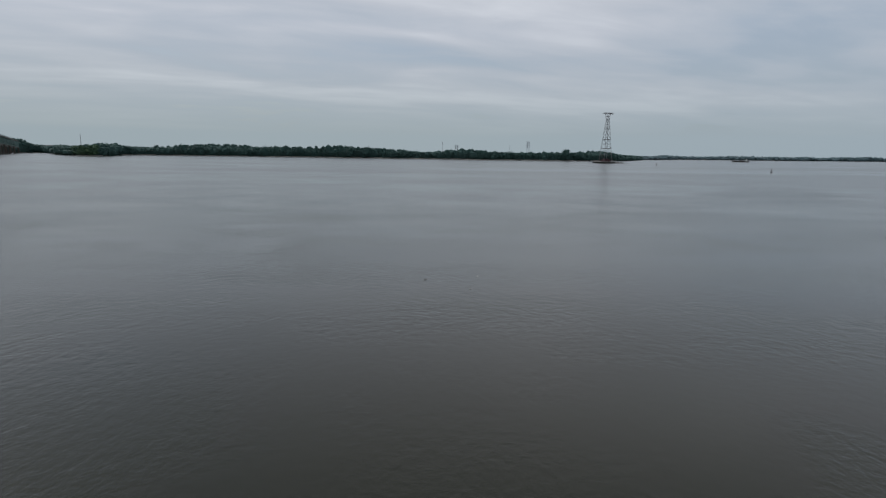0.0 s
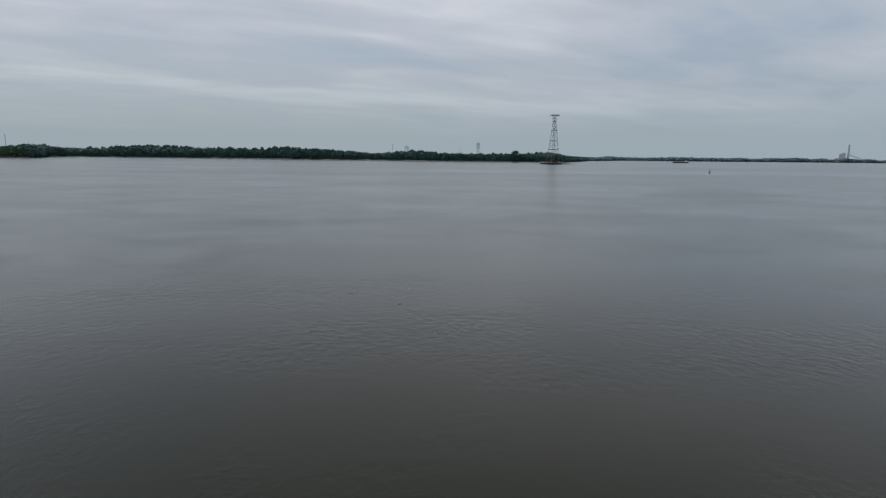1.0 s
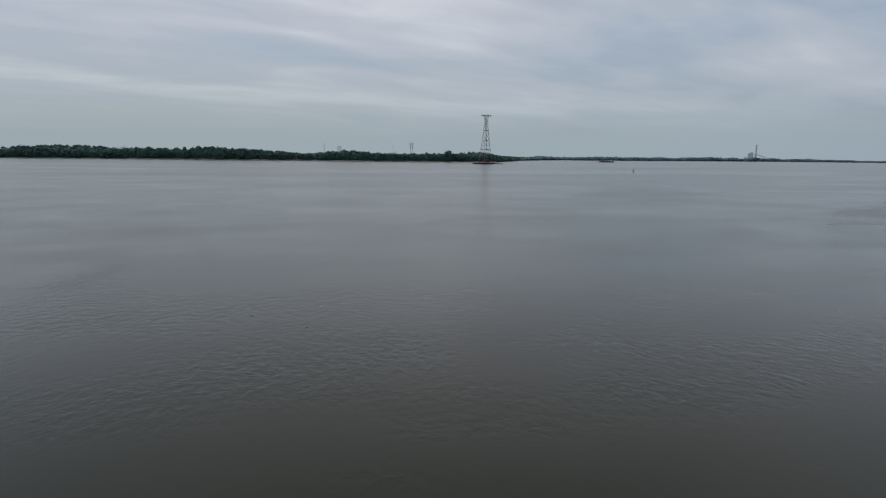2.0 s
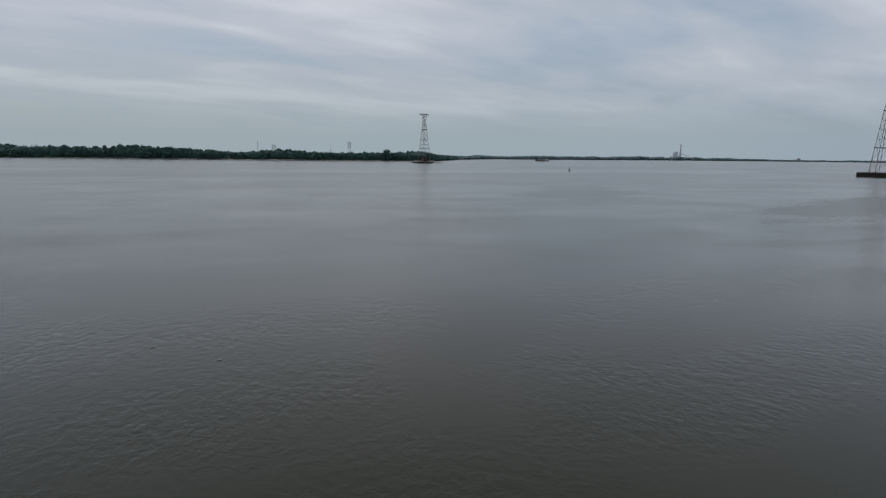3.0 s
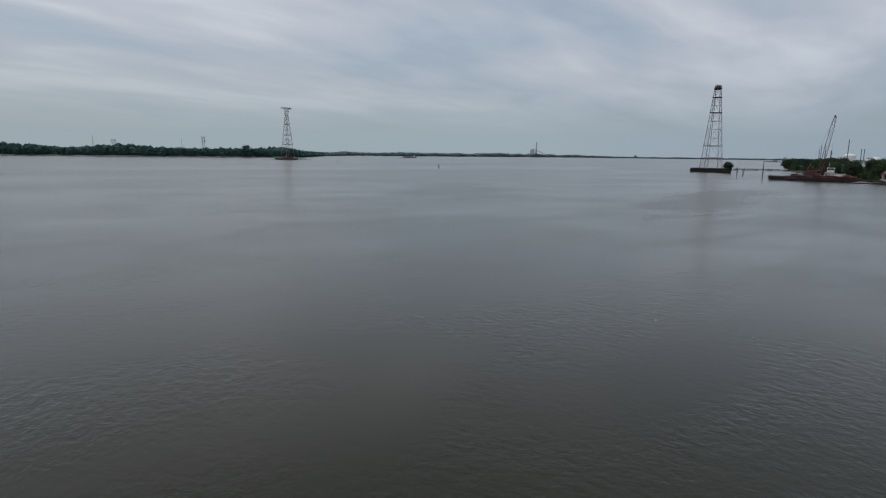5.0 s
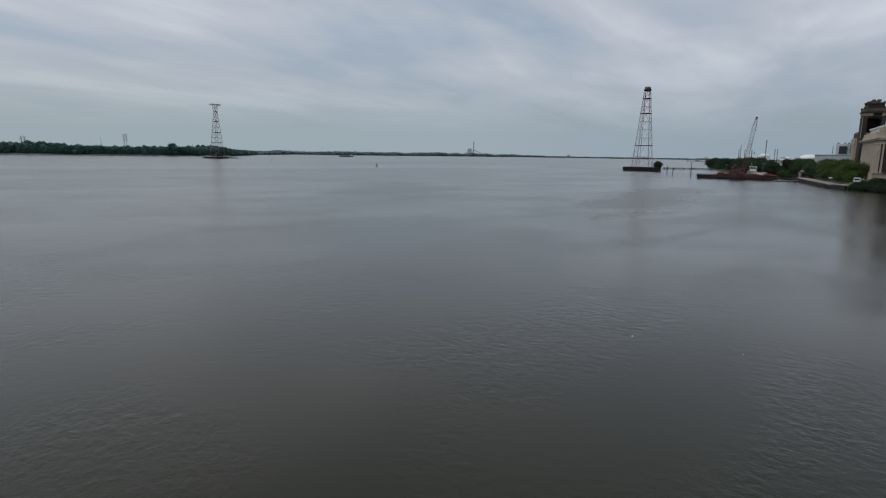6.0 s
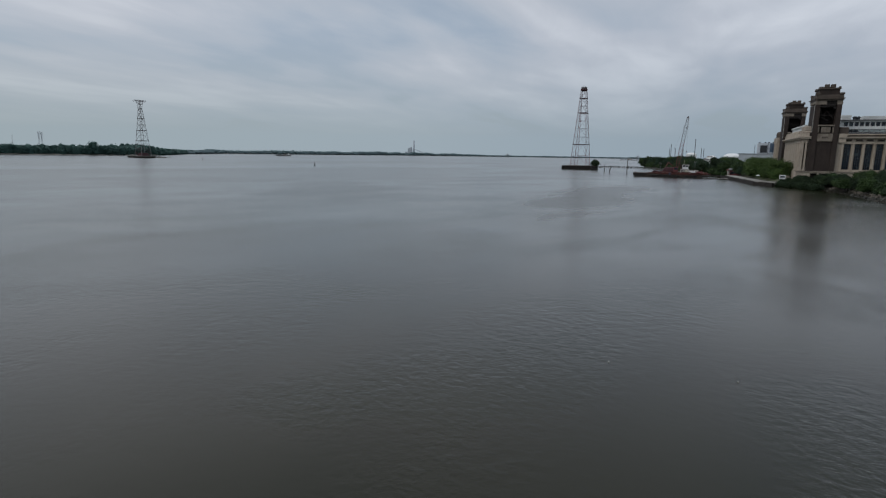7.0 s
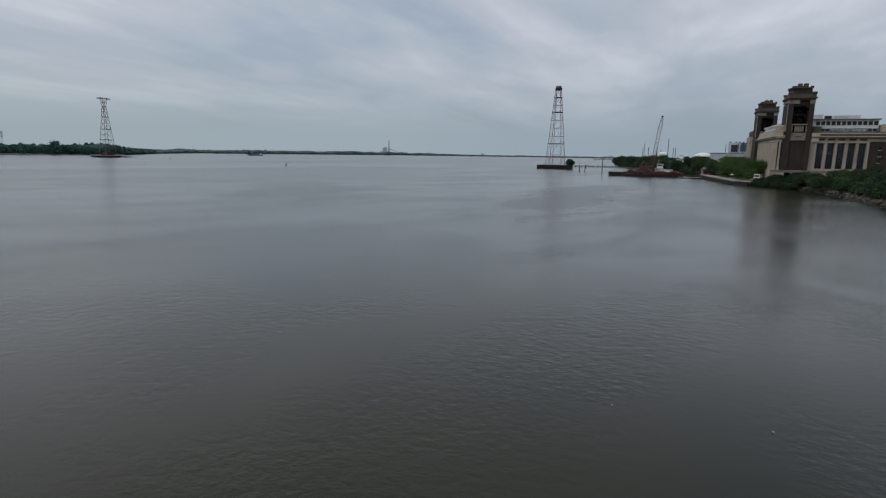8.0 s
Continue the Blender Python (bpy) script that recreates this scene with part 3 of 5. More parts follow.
def far_pylon():
    caisson(*FAR_PYLON.xy, LINE_TURN - 20, 27, 24, 2.4, "low dark pylon foundation in the river")
    root = thing("lattice_pylon", pose(FAR_PYLON.x + 2.2, FAR_PYLON.y, 2.4, 0, 0, LINE_TURN), "grey lattice pylon with a wide flat crossarm", "pylon")
    levels = [0, 9.5, 18.0, 24.2, 30.4, 37.6, 44.7, 50.8, 57.0]
    lattice_mast(root, lambda z: 12.9 - 9.8 * z / 57.0, levels, 0.34, 0.15, lambda k: DARK_RED if k < 1 else STEEL)
    for z in (18.0, 30.4, 44.7, 57.0):
        w = (12.9 - 9.8 * z / 57.0) / 2 + 0.3
        part("platform_ring", boxes((-w, w, -w, -w + 0.6, z, z + 0.55), (-w, w, w - 0.6, w, z, z + 0.55), (-w, -w + 0.6, -w + 0.6, w - 0.6, z, z + 0.55), (w - 0.6, w, -w + 0.6, w - 0.6, z, z + 0.55)), STEEL, root)
    bm = bmesh.new()
    for s in (-1, 1):
        for t in (-1.2, 1.2):
            beam(bm, (s * 1.7, t, 57.0), (s * 1.7, t * 2.6, 65.4), 0.32)
            beam(bm, (s * 1.7, -t, 58.5), (s * 1.7, t * 2.0, 65.4), 0.2)
    part("fork", bm, STEEL, root)
    arm = bmesh.new()
    for s in (-1.7, 1.7):
        beam(arm, (s, -7.6, 65.6), (s, 7.6, 65.6), 0.4)
        beam(arm, (s, -6.8, 66.6), (s, 6.8, 66.6), 0.3)
    for i in range(-7, 7, 2):
        beam(arm, (-1.7, i, 65.6), (1.7, i + 1, 65.6), 0.22)
        beam(arm, (-1.7, i, 65.6), (-1.7, i + 1, 66.6), 0.2)
        beam(arm, (1.7, i, 65.6), (1.7, i + 1, 66.6), 0.2)
    part("crossarm", arm, STEEL, root)
    for y in (-7, -3.5, 0, 3.5, 7):
        bm = bmesh.new()
        beam(bm, (0, y, 64.2), (0, y, 65.6), 0.35, 8)
        part("insulator", bm, RUST, root)
    part("tie_beam", beams([((-2.0, -2.0, 61.5), (-2.0, 2.0, 61.5)), ((2.0, -2.0, 61.5), (2.0, 2.0, 61.5)), ((-2.0, -2.0, 61.5), (2.0, -2.0, 61.5)), ((-2.0, 2.0, 61.5), (2.0, 2.0, 61.5))], 0.3), STEEL, root)
    part("equipment_cabin", boxes((-5.5, 5.0, -4.5, 5.0, 0.0, 2.2), (-4.5, 3.0, -3.5, 4.0, 2.2, 3.6), bevel=0.08), DARK_RED, root, "dark red-brown plated base works between the pylon's legs")
    rng = np.random.default_rng(44)
    verts, faces = rock_pile(rng, [(0, 0)], 150, 13, 5, 1.0)
    rocks = array_object("rock_mound", verts, faces, RIPRAP)
    rocks.matrix_world = pose(FAR_PYLON.x + 19, FAR_PYLON.y + 3, 0.2)
    tagged(rocks, "low mound of dark rocks beside the pylon foundation", "rocks", kind="stuff")


def rock_pile(rng, centres, count, sx, sy, size):
    """Loose angular stones scattered over an oval heap."""
    verts, faces = [], []
    quads = ((0, 3, 2, 1), (4, 5, 6, 7), (0, 1, 5, 4), (1, 2, 6, 5), (2, 3, 7, 6), (3, 0, 4, 7))
    for n in range(count):
        cx, cy = centres[n % len(centres)]
        u, v = rng.normal() * 0.45, rng.normal() * 0.45
        hgt = max(0.0, 1.1 * (1 - u * u - v * v))
        s = size * (0.4 + 0.9 * rng.random())
        i0 = len(verts)
        turn = Euler(rng.random(3) * 6.28).to_matrix()
        for a in ((-1, -1, -1), (1, -1, -1), (1, 1, -1), (-1, 1, -1), (-1, -1, 1), (1, -1, 1), (1, 1, 1), (-1, 1, 1)):
            w = turn @ (Vector(a) * s * 0.5 * (0.7 + 0.5 * rng.random()))
            verts.append((cx + u * sx + w.x, cy + v * sy + w.y, hgt * 0.9 + w.z * 0.7))
        faces += [tuple(i0 + k for k in q) for q in quads]
    return verts, faces


far_pylon()


# ---- the old power station ----
def wall_sections(name, material, parent, x0, x1, y0, y1, z0, z1, openings):
    """A wall across y (facing -x), x0 to x1 thick, built of its sections round through openings (ya, yb, za, zb)."""
    ys = sorted({y0, y1, *[o[0] for o in openings], *[o[1] for o in openings]})
    for ya, yb in zip(ys, ys[1:]):
        holes = sorted((o[2], o[3]) for o in openings if o[0] <= ya + 1e-6 and o[1] >= yb - 1e-6)
        z = z0
        for a, b in holes:
            if a > z:
                part(name, boxes((x0, x1, ya, yb, z, a)), material, parent)
            z = b
        if z1 > z:
            part(name, boxes((x0, x1, ya, yb, z, z1)), material, parent)


def coal_tower(root, x, c):
    """One of the two square towers; x is its front plane along the river."""
    h, d = 3.9, 10.3
    y0, y1 = c - h, c + h
    tower = part("tower", boxes((x, x + d, y0, y1, 5.7, 19.3)), BRICK, root, "square brown brick tower with a stone crown")
    for xa, xb in ((x, x + 2.6), (x + d - 2.6, x + d)):
        part("corner_pier", boxes((xa, xb, y0, y0 + 1.6, 19.3, 29.0)), BRICK, tower)
        part("corner_pier", boxes((xa, xb, y1 - 1.6, y1, 19.3, 29.0)), BRICK, tower)
    for ya, yb in ((y0, y0 + 1.0), (y1 - 1.0, y1)):
        part("side_wall", boxes((x + 2.6, x + d - 2.6, ya, yb, 19.3, 29.0)), BRICK, tower)
    part("rear_wall", boxes((x + d - 1.0, x + d, y0 + 1.6, y1 - 1.6, 19.3, 22.2)), BRICK, tower)
    part("buttress", boxes((x - 0.45, x, y0, y0 + 1.5, 5.7, 29.0), (x - 0.45, x, y1 - 1.5, y1, 5.7, 29.0), bevel=0.06), BRICK, tower)
    part("floor_slab", boxes((x + 1.0, x + d - 1.0, y0 + 1, y1 - 1, 21.2, 21.9), (x + 1.0, x + d - 1.0, y0 + 1, y1 - 1, 28.9, 29.3)), SOOT_AND_SHADE, tower)
    part("shaft_lining", boxes((x + 4.2, x + 4.5, y0 + 1, y1 - 1, 21.9, 28.9), (x + 1.05, x + 1.4, c - 2.0, c + 2.0, 19.2, 21.2)), SOOT_AND_SHADE, tower, "fire-blackened inner wall of the tower")
    part("girder", boxes((x + 1.2, x + 1.6, c - 2.3, c + 2.3, 25.2, 25.5), (x - 0.2, x + 1.0, c - 2.0, c + 2.6, 28.0, 29.6)), SOOT_AND_SHADE, tower)
    rng = np.random.default_rng(int(x * 10) % 97 + 3)
    for k in range(5):
        ya, za = c + (rng.random() - 0.5) * 4.4, 22.0 + rng.random() * 6.0
        yb, zb = c + (rng.random() - 0.5) * 4.4, min(28.8, za + rng.random() * 4.0)
        part("fallen_beam", beams([((x + 0.8 + rng.random(), ya, za), (x + 1.2 + 2 * rng.random(), yb, zb))], 0.14 + 0.16 * rng.random()), SOOT_AND_SHADE, tower)
    part("torn_lintel", boxes((x - 0.35, x + 0.5, c - 2.25, c + 0.6, 28.35, 28.9), (x - 0.3, x + 0.4, c + 0.6, c + 2.25, 27.9, 28.6), (x - 0.25, x + 0.3, c - 2.25, c - 1.5, 27.4, 28.35), bevel=0.08), SOOT_AND_SHADE, tower, "broken sooty edge above the opening")
    part("opening_sill", boxes((x - 0.55, x + 1.1, c - 2.5, c + 2.5, 21.5, 21.95), bevel=0.05), DIRTY_STONE, tower)
    part("spandrel_panel", boxes((x - 0.25, x - 0.004, c - 2.5, c - 1.95, 19.3, 21.3), (x - 0.25, x - 0.004, c - 1.4, c + 1.4, 19.3, 21.3), (x - 0.25, x - 0.004, c + 1.95, c + 2.5, 19.3, 21.3), bevel=0.04), DIRTY_STONE, tower)
    part("stone_panel", boxes((x - 0.38, x - 0.004, c - 2.3, c + 2.3, 16.2, 18.9), bevel=0.08), DIRTY_STONE, tower, "pale carved stone panel with worn lettering")
    for k in range(4):
        part("lettering_bar", boxes((x - 0.44, x - 0.384, c - 0.95 + k * 0.5, c - 0.6 + k * 0.5, 17.3, 17.9)), BROWNSTONE, tower)
    part("recessed_panel", boxes((x - 0.12, x - 0.004, y0 + 1.52, y0 + 1.8, 6.6, 15.6), (x - 0.12, x - 0.004, y1 - 1.8, y1 - 1.52, 6.6, 15.6), (x - 0.12, x - 0.004, y0 + 1.8, y1 - 1.8, 15.2, 15.6)), BRICK, tower)
    e = 0.1
    part("frieze", boxes((x - e - 0.4, x + 0.6, y0 - e, c - 2.3, 28.9, 30.2), (x - e - 0.4, x + 0.6, c + 0.7, y1 + e, 28.9, 30.2), (x + 0.6, x + d + e, y0 - e, y1 + e, 29.3, 30.2)), DIRTY_STONE, tower)
    part("broken_frieze", boxes((x + 0.05, x + 0.59, c - 2.29, c + 0.69, 29.0, 30.19), (x - 0.3, x + 0.04, c - 2.29, c - 1.5, 29.5, 30.19), (x - 0.35, x + 0.04, c - 0.4, c + 0.69, 29.7, 30.19), (x - 0.2, x + 0.04, c - 1.4, c - 0.6, 29.3, 29.8), bevel=0.06), SOOT_AND_SHADE, tower, "burnt-out gap in the stone frieze")
    part("cornice", boxes((x - 0.65, x + d + 0.3, y0 - 0.25, y1 + 0.25, 30.2, 30.7), (x - 0.95, x + d + 0.6, y0 - 0.55, y1 + 0.55, 30.7, 31.1), (x - 0.6, x + d + 0.3, y0 - 0.15, y1 + 0.15, 31.1, 32.2), bevel=0.07), BROWNSTONE, tower, "weathered brown stone cornice")
    pipe = bmesh.new()
    beam(pipe, (x + 0.5, y1 + 0.12, 19.4), (x + 0.5, y1 + 0.12, 28.8), 0.2, 8)
    part("downpipe", pipe, GREY_PAINT, tower, "thin pale upright strip on the tower's side")
    part("crown_block", boxes((x + 1.1, x + d - 1.1, y0 + 0.9, y1 - 0.9, 32.2, 34.2), bevel=0.05), BRICK, tower)
    part("crown_coping", boxes((x + 0.8, x + d - 0.8, y0 + 0.6, y1 - 0.6, 34.2, 34.7), bevel=0.06), BROWNSTONE, tower)
    for yy, wide, tall in ((y0 + 0.65, 0.8, 35.1), (c - 1.62, 1.4, 35.9), (c + 0.22, 1.4, 35.9), (y1 - 1.45, 0.8, 35.1)):
        for xx in (x + 0.9, x + d - 2.2):
            part("merlon", boxes((xx, xx + 1.3, yy, yy + wide, 34.7, tall), bevel=0.12), BROWNSTONE, tower)
    for yy in (y0 - 0.3, y1 - 1.1):
        for xx in (x - 0.8, x + d - 0.9):
            part("corner_block", boxes((xx, xx + 1.4, yy, yy + 1.4, 32.2, 32.9), bevel=0.08), BROWNSTONE, tower)
    return tower


def sash(parent, x, yc, w, z0, z1, cols, rows, glazing=None):
    """A glazed opening facing -x: frame, mullions and single panes."""
    win = part("window", boxes((x, x + 0.18, yc - w / 2, yc - w / 2 + 0.14, z0, z1), (x, x + 0.18, yc + w / 2 - 0.14, yc + w / 2, z0, z1),
                               (x, x + 0.18, yc - w / 2 + 0.14, yc + w / 2 - 0.14, z0, z0 + 0.16), (x, x + 0.18, yc - w / 2 + 0.14, yc + w / 2 - 0.14, z1 - 0.16, z1)), FRAME, parent)
    dy, dz = (w - 0.28) / cols, (z1 - z0 - 0.32) / rows
    bars = bmesh.new()
    for i in range(1, cols):
        y = yc - w / 2 + 0.14 + dy * i
        box(bars, x + 0.02, x + 0.14, y - 0.05, y + 0.05, z0 + 0.16, z1 - 0.16)
    for k in range(1, rows):
        z = z0 + 0.16 + dz * k
        box(bars, x + 0.03, x + 0.13, yc - w / 2 + 0.14, yc + w / 2 - 0.14, z - 0.05, z + 0.05)
    if cols > 1 or rows > 1:
        part("glazing_bars", bars, FRAME, win)
    else:
        bars.free()
    pane = None
    for i in range(cols):
        for k in range(rows):
            if pane is None:
                pane = part("pane", boxes((0, 0.03, -dy / 2 + 0.03, dy / 2 - 0.03, -dz / 2 + 0.03, dz / 2 - 0.03)), glazing or GLASS, win)
                o = pane
            else:
                o = pane.copy()
                scene.collection.objects.link(o)
            o.location = (x + 0.08, yc - w / 2 + 0.14 + dy * (i + 0.5), z0 + 0.16 + dz * (k + 0.5))
    return win


def power_station():
    root = thing("power_station", pose(248.93, 83.0, 0, 0, 0, 22), "large old brick and limestone power station with twin towers", "building")
    # main block behind the fronts
    part("main_block", boxes((1.6, 44, -60, 6.0, 2.0, 18.6), (44, 88, -60, -2.0, 2.0, 18.6)), BRICK, root)
    part("roof", boxes((1.0, 44.3, -60.4, 6.2, 18.6, 19.0), (44.3, 88.4, -60.4, -1.8, 18.6, 19.0)), ROOFING, root)
    # window front, facing upstream
    bays = [7.1, 10.25, 13.25, 16.35, 19.45]
    holes = [(-b - 1.05, -b + 1.05, 6.5, 15.4) for b in bays]
    small = [(-b - 0.45, -b + 0.45, z - 0.65, z + 0.65) for b in (24.5, 27.5) for z in (13.8, 11.7, 9.5)]
    wall_sections("front_wall", LIMESTONE, root, 0.2, 1.55, -21.4, -3.96, 5.8, 16.0, holes)
    wall_sections("brick_front", BRICK, root, 0.25, 1.55, -60, -21.4, 5.8, 16.0, small)
    for b in bays:
        sash(root, 1.0, -b, 2.1, 6.5, 15.4, 3, 9)
        part("brick_panel", boxes((0.02, 0.196, -b - 1.0, -b + 1.0, 16.35, 17.05)), BRICK, root)
        part("lintel", boxes((0.0, 0.196, -b - 1.45, -b + 1.45, 15.4, 15.75), bevel=0.03), LIMESTONE, root)
    for b in (5.6, 8.68, 11.75, 14.8, 17.9, 20.95):
        part("pilaster", boxes((-0.12, 0.196, -b - 0.22, -b + 0.22, 6.4, 15.3), (-0.22, 0.196, -b - 0.3, -b + 0.3, 15.3, 15.75), (-0.22, 0.196, -b - 0.3, -b + 0.3, 5.9, 6.4), bevel=0.03), LIMESTONE, root)
    for b in (24.5, 27.5):
        for z in (13.8, 11.7, 9.5):
            sash(root, 0.7, -b, 0.9, z - 0.65, z + 0.65, 1, 1)
            part("stone_sill", boxes((0.1, 0.246, -b - 0.6, -b + 0.6, z - 0.85, z - 0.65)), LIMESTONE, root)
    part("front_frieze", boxes((0.2, 1.6, -60, -3.96, 16.0, 17.2)), LIMESTONE, root)
    part("front_cornice", boxes((-0.3, 1.6, -60.4, -4.05, 17.2, 17.5), (-0.7, 1.6, -60.6, -4.05, 17.5, 17.85), bevel=0.05), LIMESTONE, root)
    # Brown stone strip paints the shadow line above the cornice.
    part("cornice_recess", boxes((0.4, 1.6, -60, -4.05, 17.85, 18.45)), BROWNSTONE, root, "dark band above the cornice, its shadow line as colour")
    part("parapet_band", boxes((0.1, 1.6, -60, -4.05, 18.45, 18.85), bevel=0.04), LIMESTONE, root)
    part("corner_block", boxes((-0.5, 1.6, -6.5, -4.05, 17.86, 18.9), (-0.4, 0.196, -6.3, -4.05, 15.8, 17.2), bevel=0.06), LIMESTONE, root, "pale stone block beside the tower")
    part("roof_rail", boxes((0.6, 0.68, -60, -7.2, 19.28, 19.36), (0.6, 0.68, -60, -7.2, 18.95, 19.02)), FRAME, root)
    rail_posts = bmesh.new()
    for k in range(80):
        box(rail_posts, 0.62, 0.70, -7.3 - k * 0.66, -7.22 - k * 0.66, 18.85, 19.28)
    part("rail_posts", rail_posts, FRAME, root)
    part("parapet_wall", boxes((1.3, 1.7, -60, -4.05, 18.85, 19.2)), ROOFING, root)
    # Added dentils in darker stone give the cornice's shadow lines as colour.
    dentils = bmesh.new()
    for k in range(42):
        box(dentils, -0.12, 0.196, -4.4 - k * 0.72 - 0.34, -4.4 - k * 0.72, 16.86, 17.16)
    part("dentil_course", dentils, DIRTY_STONE, root)
    wall_sections("front_plinth", LIMESTONE, root, -0.5, 1.55, -60, 7.6, 1.5, 5.8, [(-8.0, -7.1, 3.3, 4.7), (-11.2, -10.3, 3.3, 4.7), (-3.2, 0.6, 2.6, 5.0), (1.0, 3.2, 2.6, 5.0)])
    part("plinth_band", boxes((-0.75, -0.504, -60, 7.7, 5.3, 5.8), bevel=0.04), DIRTY_STONE, root)
    # Near-black backs stand in for the unlit space behind the plinth openings.
    part("basement_void", boxes((1.0, 1.5, -12, -6.5, 3.2, 4.8), (1.0, 1.5, -3.4, 3.6, 2.5, 5.1)), SOOT_AND_SHADE, root)
    # river front between the towers
    part("river_wall", boxes((-0.2, 44, 6.0, 6.6, 5.8, 17.0)), LIMESTONE, root)
    part("river_plinth", boxes((1.56, 45, 6.05, 7.2, 1.5, 5.8)), LIMESTONE, root)
    for x in (0.4, 3.0, 5.6, 8.2):
        part("river_column", boxes((x - 0.6, x + 0.6, 6.6, 7.2, 6.4, 15.6), (x - 0.75, x + 0.75, 6.6, 7.35, 15.6, 16.1), (x - 0.75, x + 0.75, 6.6, 7.35, 5.8, 6.4), bevel=0.08), LIMESTONE, root)
    part("side_buttress", boxes((-0.75, 1.5, 4.0, 4.75, 5.7, 19.25), bevel=0.06), BRICK, root)
    for y, w in ((5.42, 0.3), (6.62, 0.5)):
        part("corner_column", boxes((-0.75, -0.2, y - w, y + w, 6.4, 15.6), (-0.85, -0.2, y - w - 0.08, y + w + 0.08, 15.6, 16.1), (-0.85, -0.2, y - w - 0.08, y + w + 0.08, 5.8, 6.4), bevel=0.06), LIMESTONE, root)
    wall_sections("corner_wall", LIMESTONE, root, -0.2, 1.55, 3.9, 5.98, 5.8, 17.0, [(4.80, 5.10, 6.4, 15.6), (5.74, 5.98, 6.4, 15.6)])
    for k in range(11):
        x = 11.0 + k * 3.1
        part("river_pilaster", boxes((x - 0.22, x + 0.22, 6.6, 6.70, 5.9, 16.0), bevel=0.03), LIMESTONE, root)
    part("river_cornice", boxes((-0.9, 44.4, 4.2, 7.3, 17.0, 17.5), (-1.1, 44.8, 4.2, 7.7, 17.5, 18.0), (-0.5, 44, 4.2, 6.8, 18.0, 19.2), bevel=0.06), LIMESTONE, root)
    part("river_parapet", boxes((10.4, 43.6, 5.4, 6.6, 19.2, 20.3), bevel=0.08), LIMESTONE, root)
    part("corner_cap", boxes((0.0, 8.5, 4.1, 6.7, 19.2, 19.8), (0.3, 8.0, 4.2, 6.2, 19.8, 21.6), bevel=0.25), LIMESTONE, root, "stepped pale stone block on the corner")
    part("corner_cap", boxes((0.7, 7.0, -7.0, -4.1, 18.85, 21.2), bevel=0.25), BROWNSTONE, root, "dark stone cap on the corner")
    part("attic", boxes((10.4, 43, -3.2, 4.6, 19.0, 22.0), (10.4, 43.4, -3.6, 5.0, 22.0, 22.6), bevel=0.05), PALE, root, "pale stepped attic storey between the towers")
    part("end_pavilion", boxes((74, 86, -1.9, 6.1, 1.5, 17.4), (73.6, 86.4, -1.9, 6.5, 17.4, 20.0), bevel=0.08), LIMESTONE, root)
    bm = bmesh.new()
    lathe(bm, [(3.2, 20.0), (3.2, 21.9), (2.8, 22.6), (1.6, 23.0), (0.4, 23.1)], 16, 78, 3.4)
    part("pavilion_cap", bm, BROWNSTONE, root)
    for x in (74.9, 78.5, 82):
        part("pavilion_column", boxes((x - 0.7, x + 0.7, 6.1, 6.6, 5.0, 17.4), bevel=0.1), LIMESTONE, root)
    for y in (3.9, 5.4):
        part("pavilion_column", boxes((73.3, 74, y - 0.5, y + 0.5, 5.0, 17.4), bevel=0.1), LIMESTONE, root)
    coal_tower(root, -0.3, 0.1)
    coal_tower(root, 60.0, 1.9)
    return root


power_station()


def office_block():
    """Two newer storeys that rise from the power station's roof."""
    root = thing("office_block", pose(248.93, 83.0, 0, 0, 0, 22), "two pale glazed office storeys set back on the roof", "building")
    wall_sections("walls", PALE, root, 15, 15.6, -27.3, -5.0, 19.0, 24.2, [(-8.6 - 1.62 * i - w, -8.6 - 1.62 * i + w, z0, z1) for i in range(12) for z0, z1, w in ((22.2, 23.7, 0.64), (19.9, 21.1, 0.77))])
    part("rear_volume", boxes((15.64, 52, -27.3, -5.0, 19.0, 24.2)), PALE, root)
    part("roof_edge", boxes((14.3, 52.4, -27.8, -4.6, 24.2, 24.55), bevel=0.05), ROOFING, root)
    for i in range(12):
        sash(root, 15.2, -8.6 - 1.62 * i, 1.28, 22.2, 23.7, 1, 2)
        sash(root, 15.2, -8.6 - 1.62 * i, 1.54, 19.9, 21.1, 1, 2, PALE_GLASS if 2 < i < 10 else GLASS)
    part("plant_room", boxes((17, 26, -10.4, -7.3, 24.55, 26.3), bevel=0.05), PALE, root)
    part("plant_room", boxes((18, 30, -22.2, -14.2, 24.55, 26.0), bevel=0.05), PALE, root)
    for y, r in ((-11.6, 0.7), (-12.7, 0.5)):
        bm = bmesh.new()
        lathe(bm, [(r, 24.55), (r, 25.4), (r * 1.3, 25.6), (r * 0.5, 25.9)], 10, 17.5, y)
        part("vent_cowl", bm, FRAME, root)
    part("balustrade", beams([((13.6, -5.2, 20.1), (13.6, -30, 20.1))] + [((13.6, -5.2 - k * 1.55, 19.0), (13.6, -5.2 - k * 1.55, 20.1)) for k in range(17)], 0.1), FRAME, root)
    wall_sections("roof_pavilion", LIMESTONE, root, 12.5, 13.3, -40, -27.9, 19.0, 22.4, [(-31.2, -28.9, 19.6, 21.6)])
    part("pavilion_body", boxes((13.35, 30, -40, -27.9, 19.0, 22.4)), LIMESTONE, root)
    # Near-black sheet paints the shade within the pavilion's opening.
    part("louvre", boxes((12.95, 13.1, -31.2, -28.9, 19.6, 21.6)), SOOT_AND_SHADE, root)


office_block()


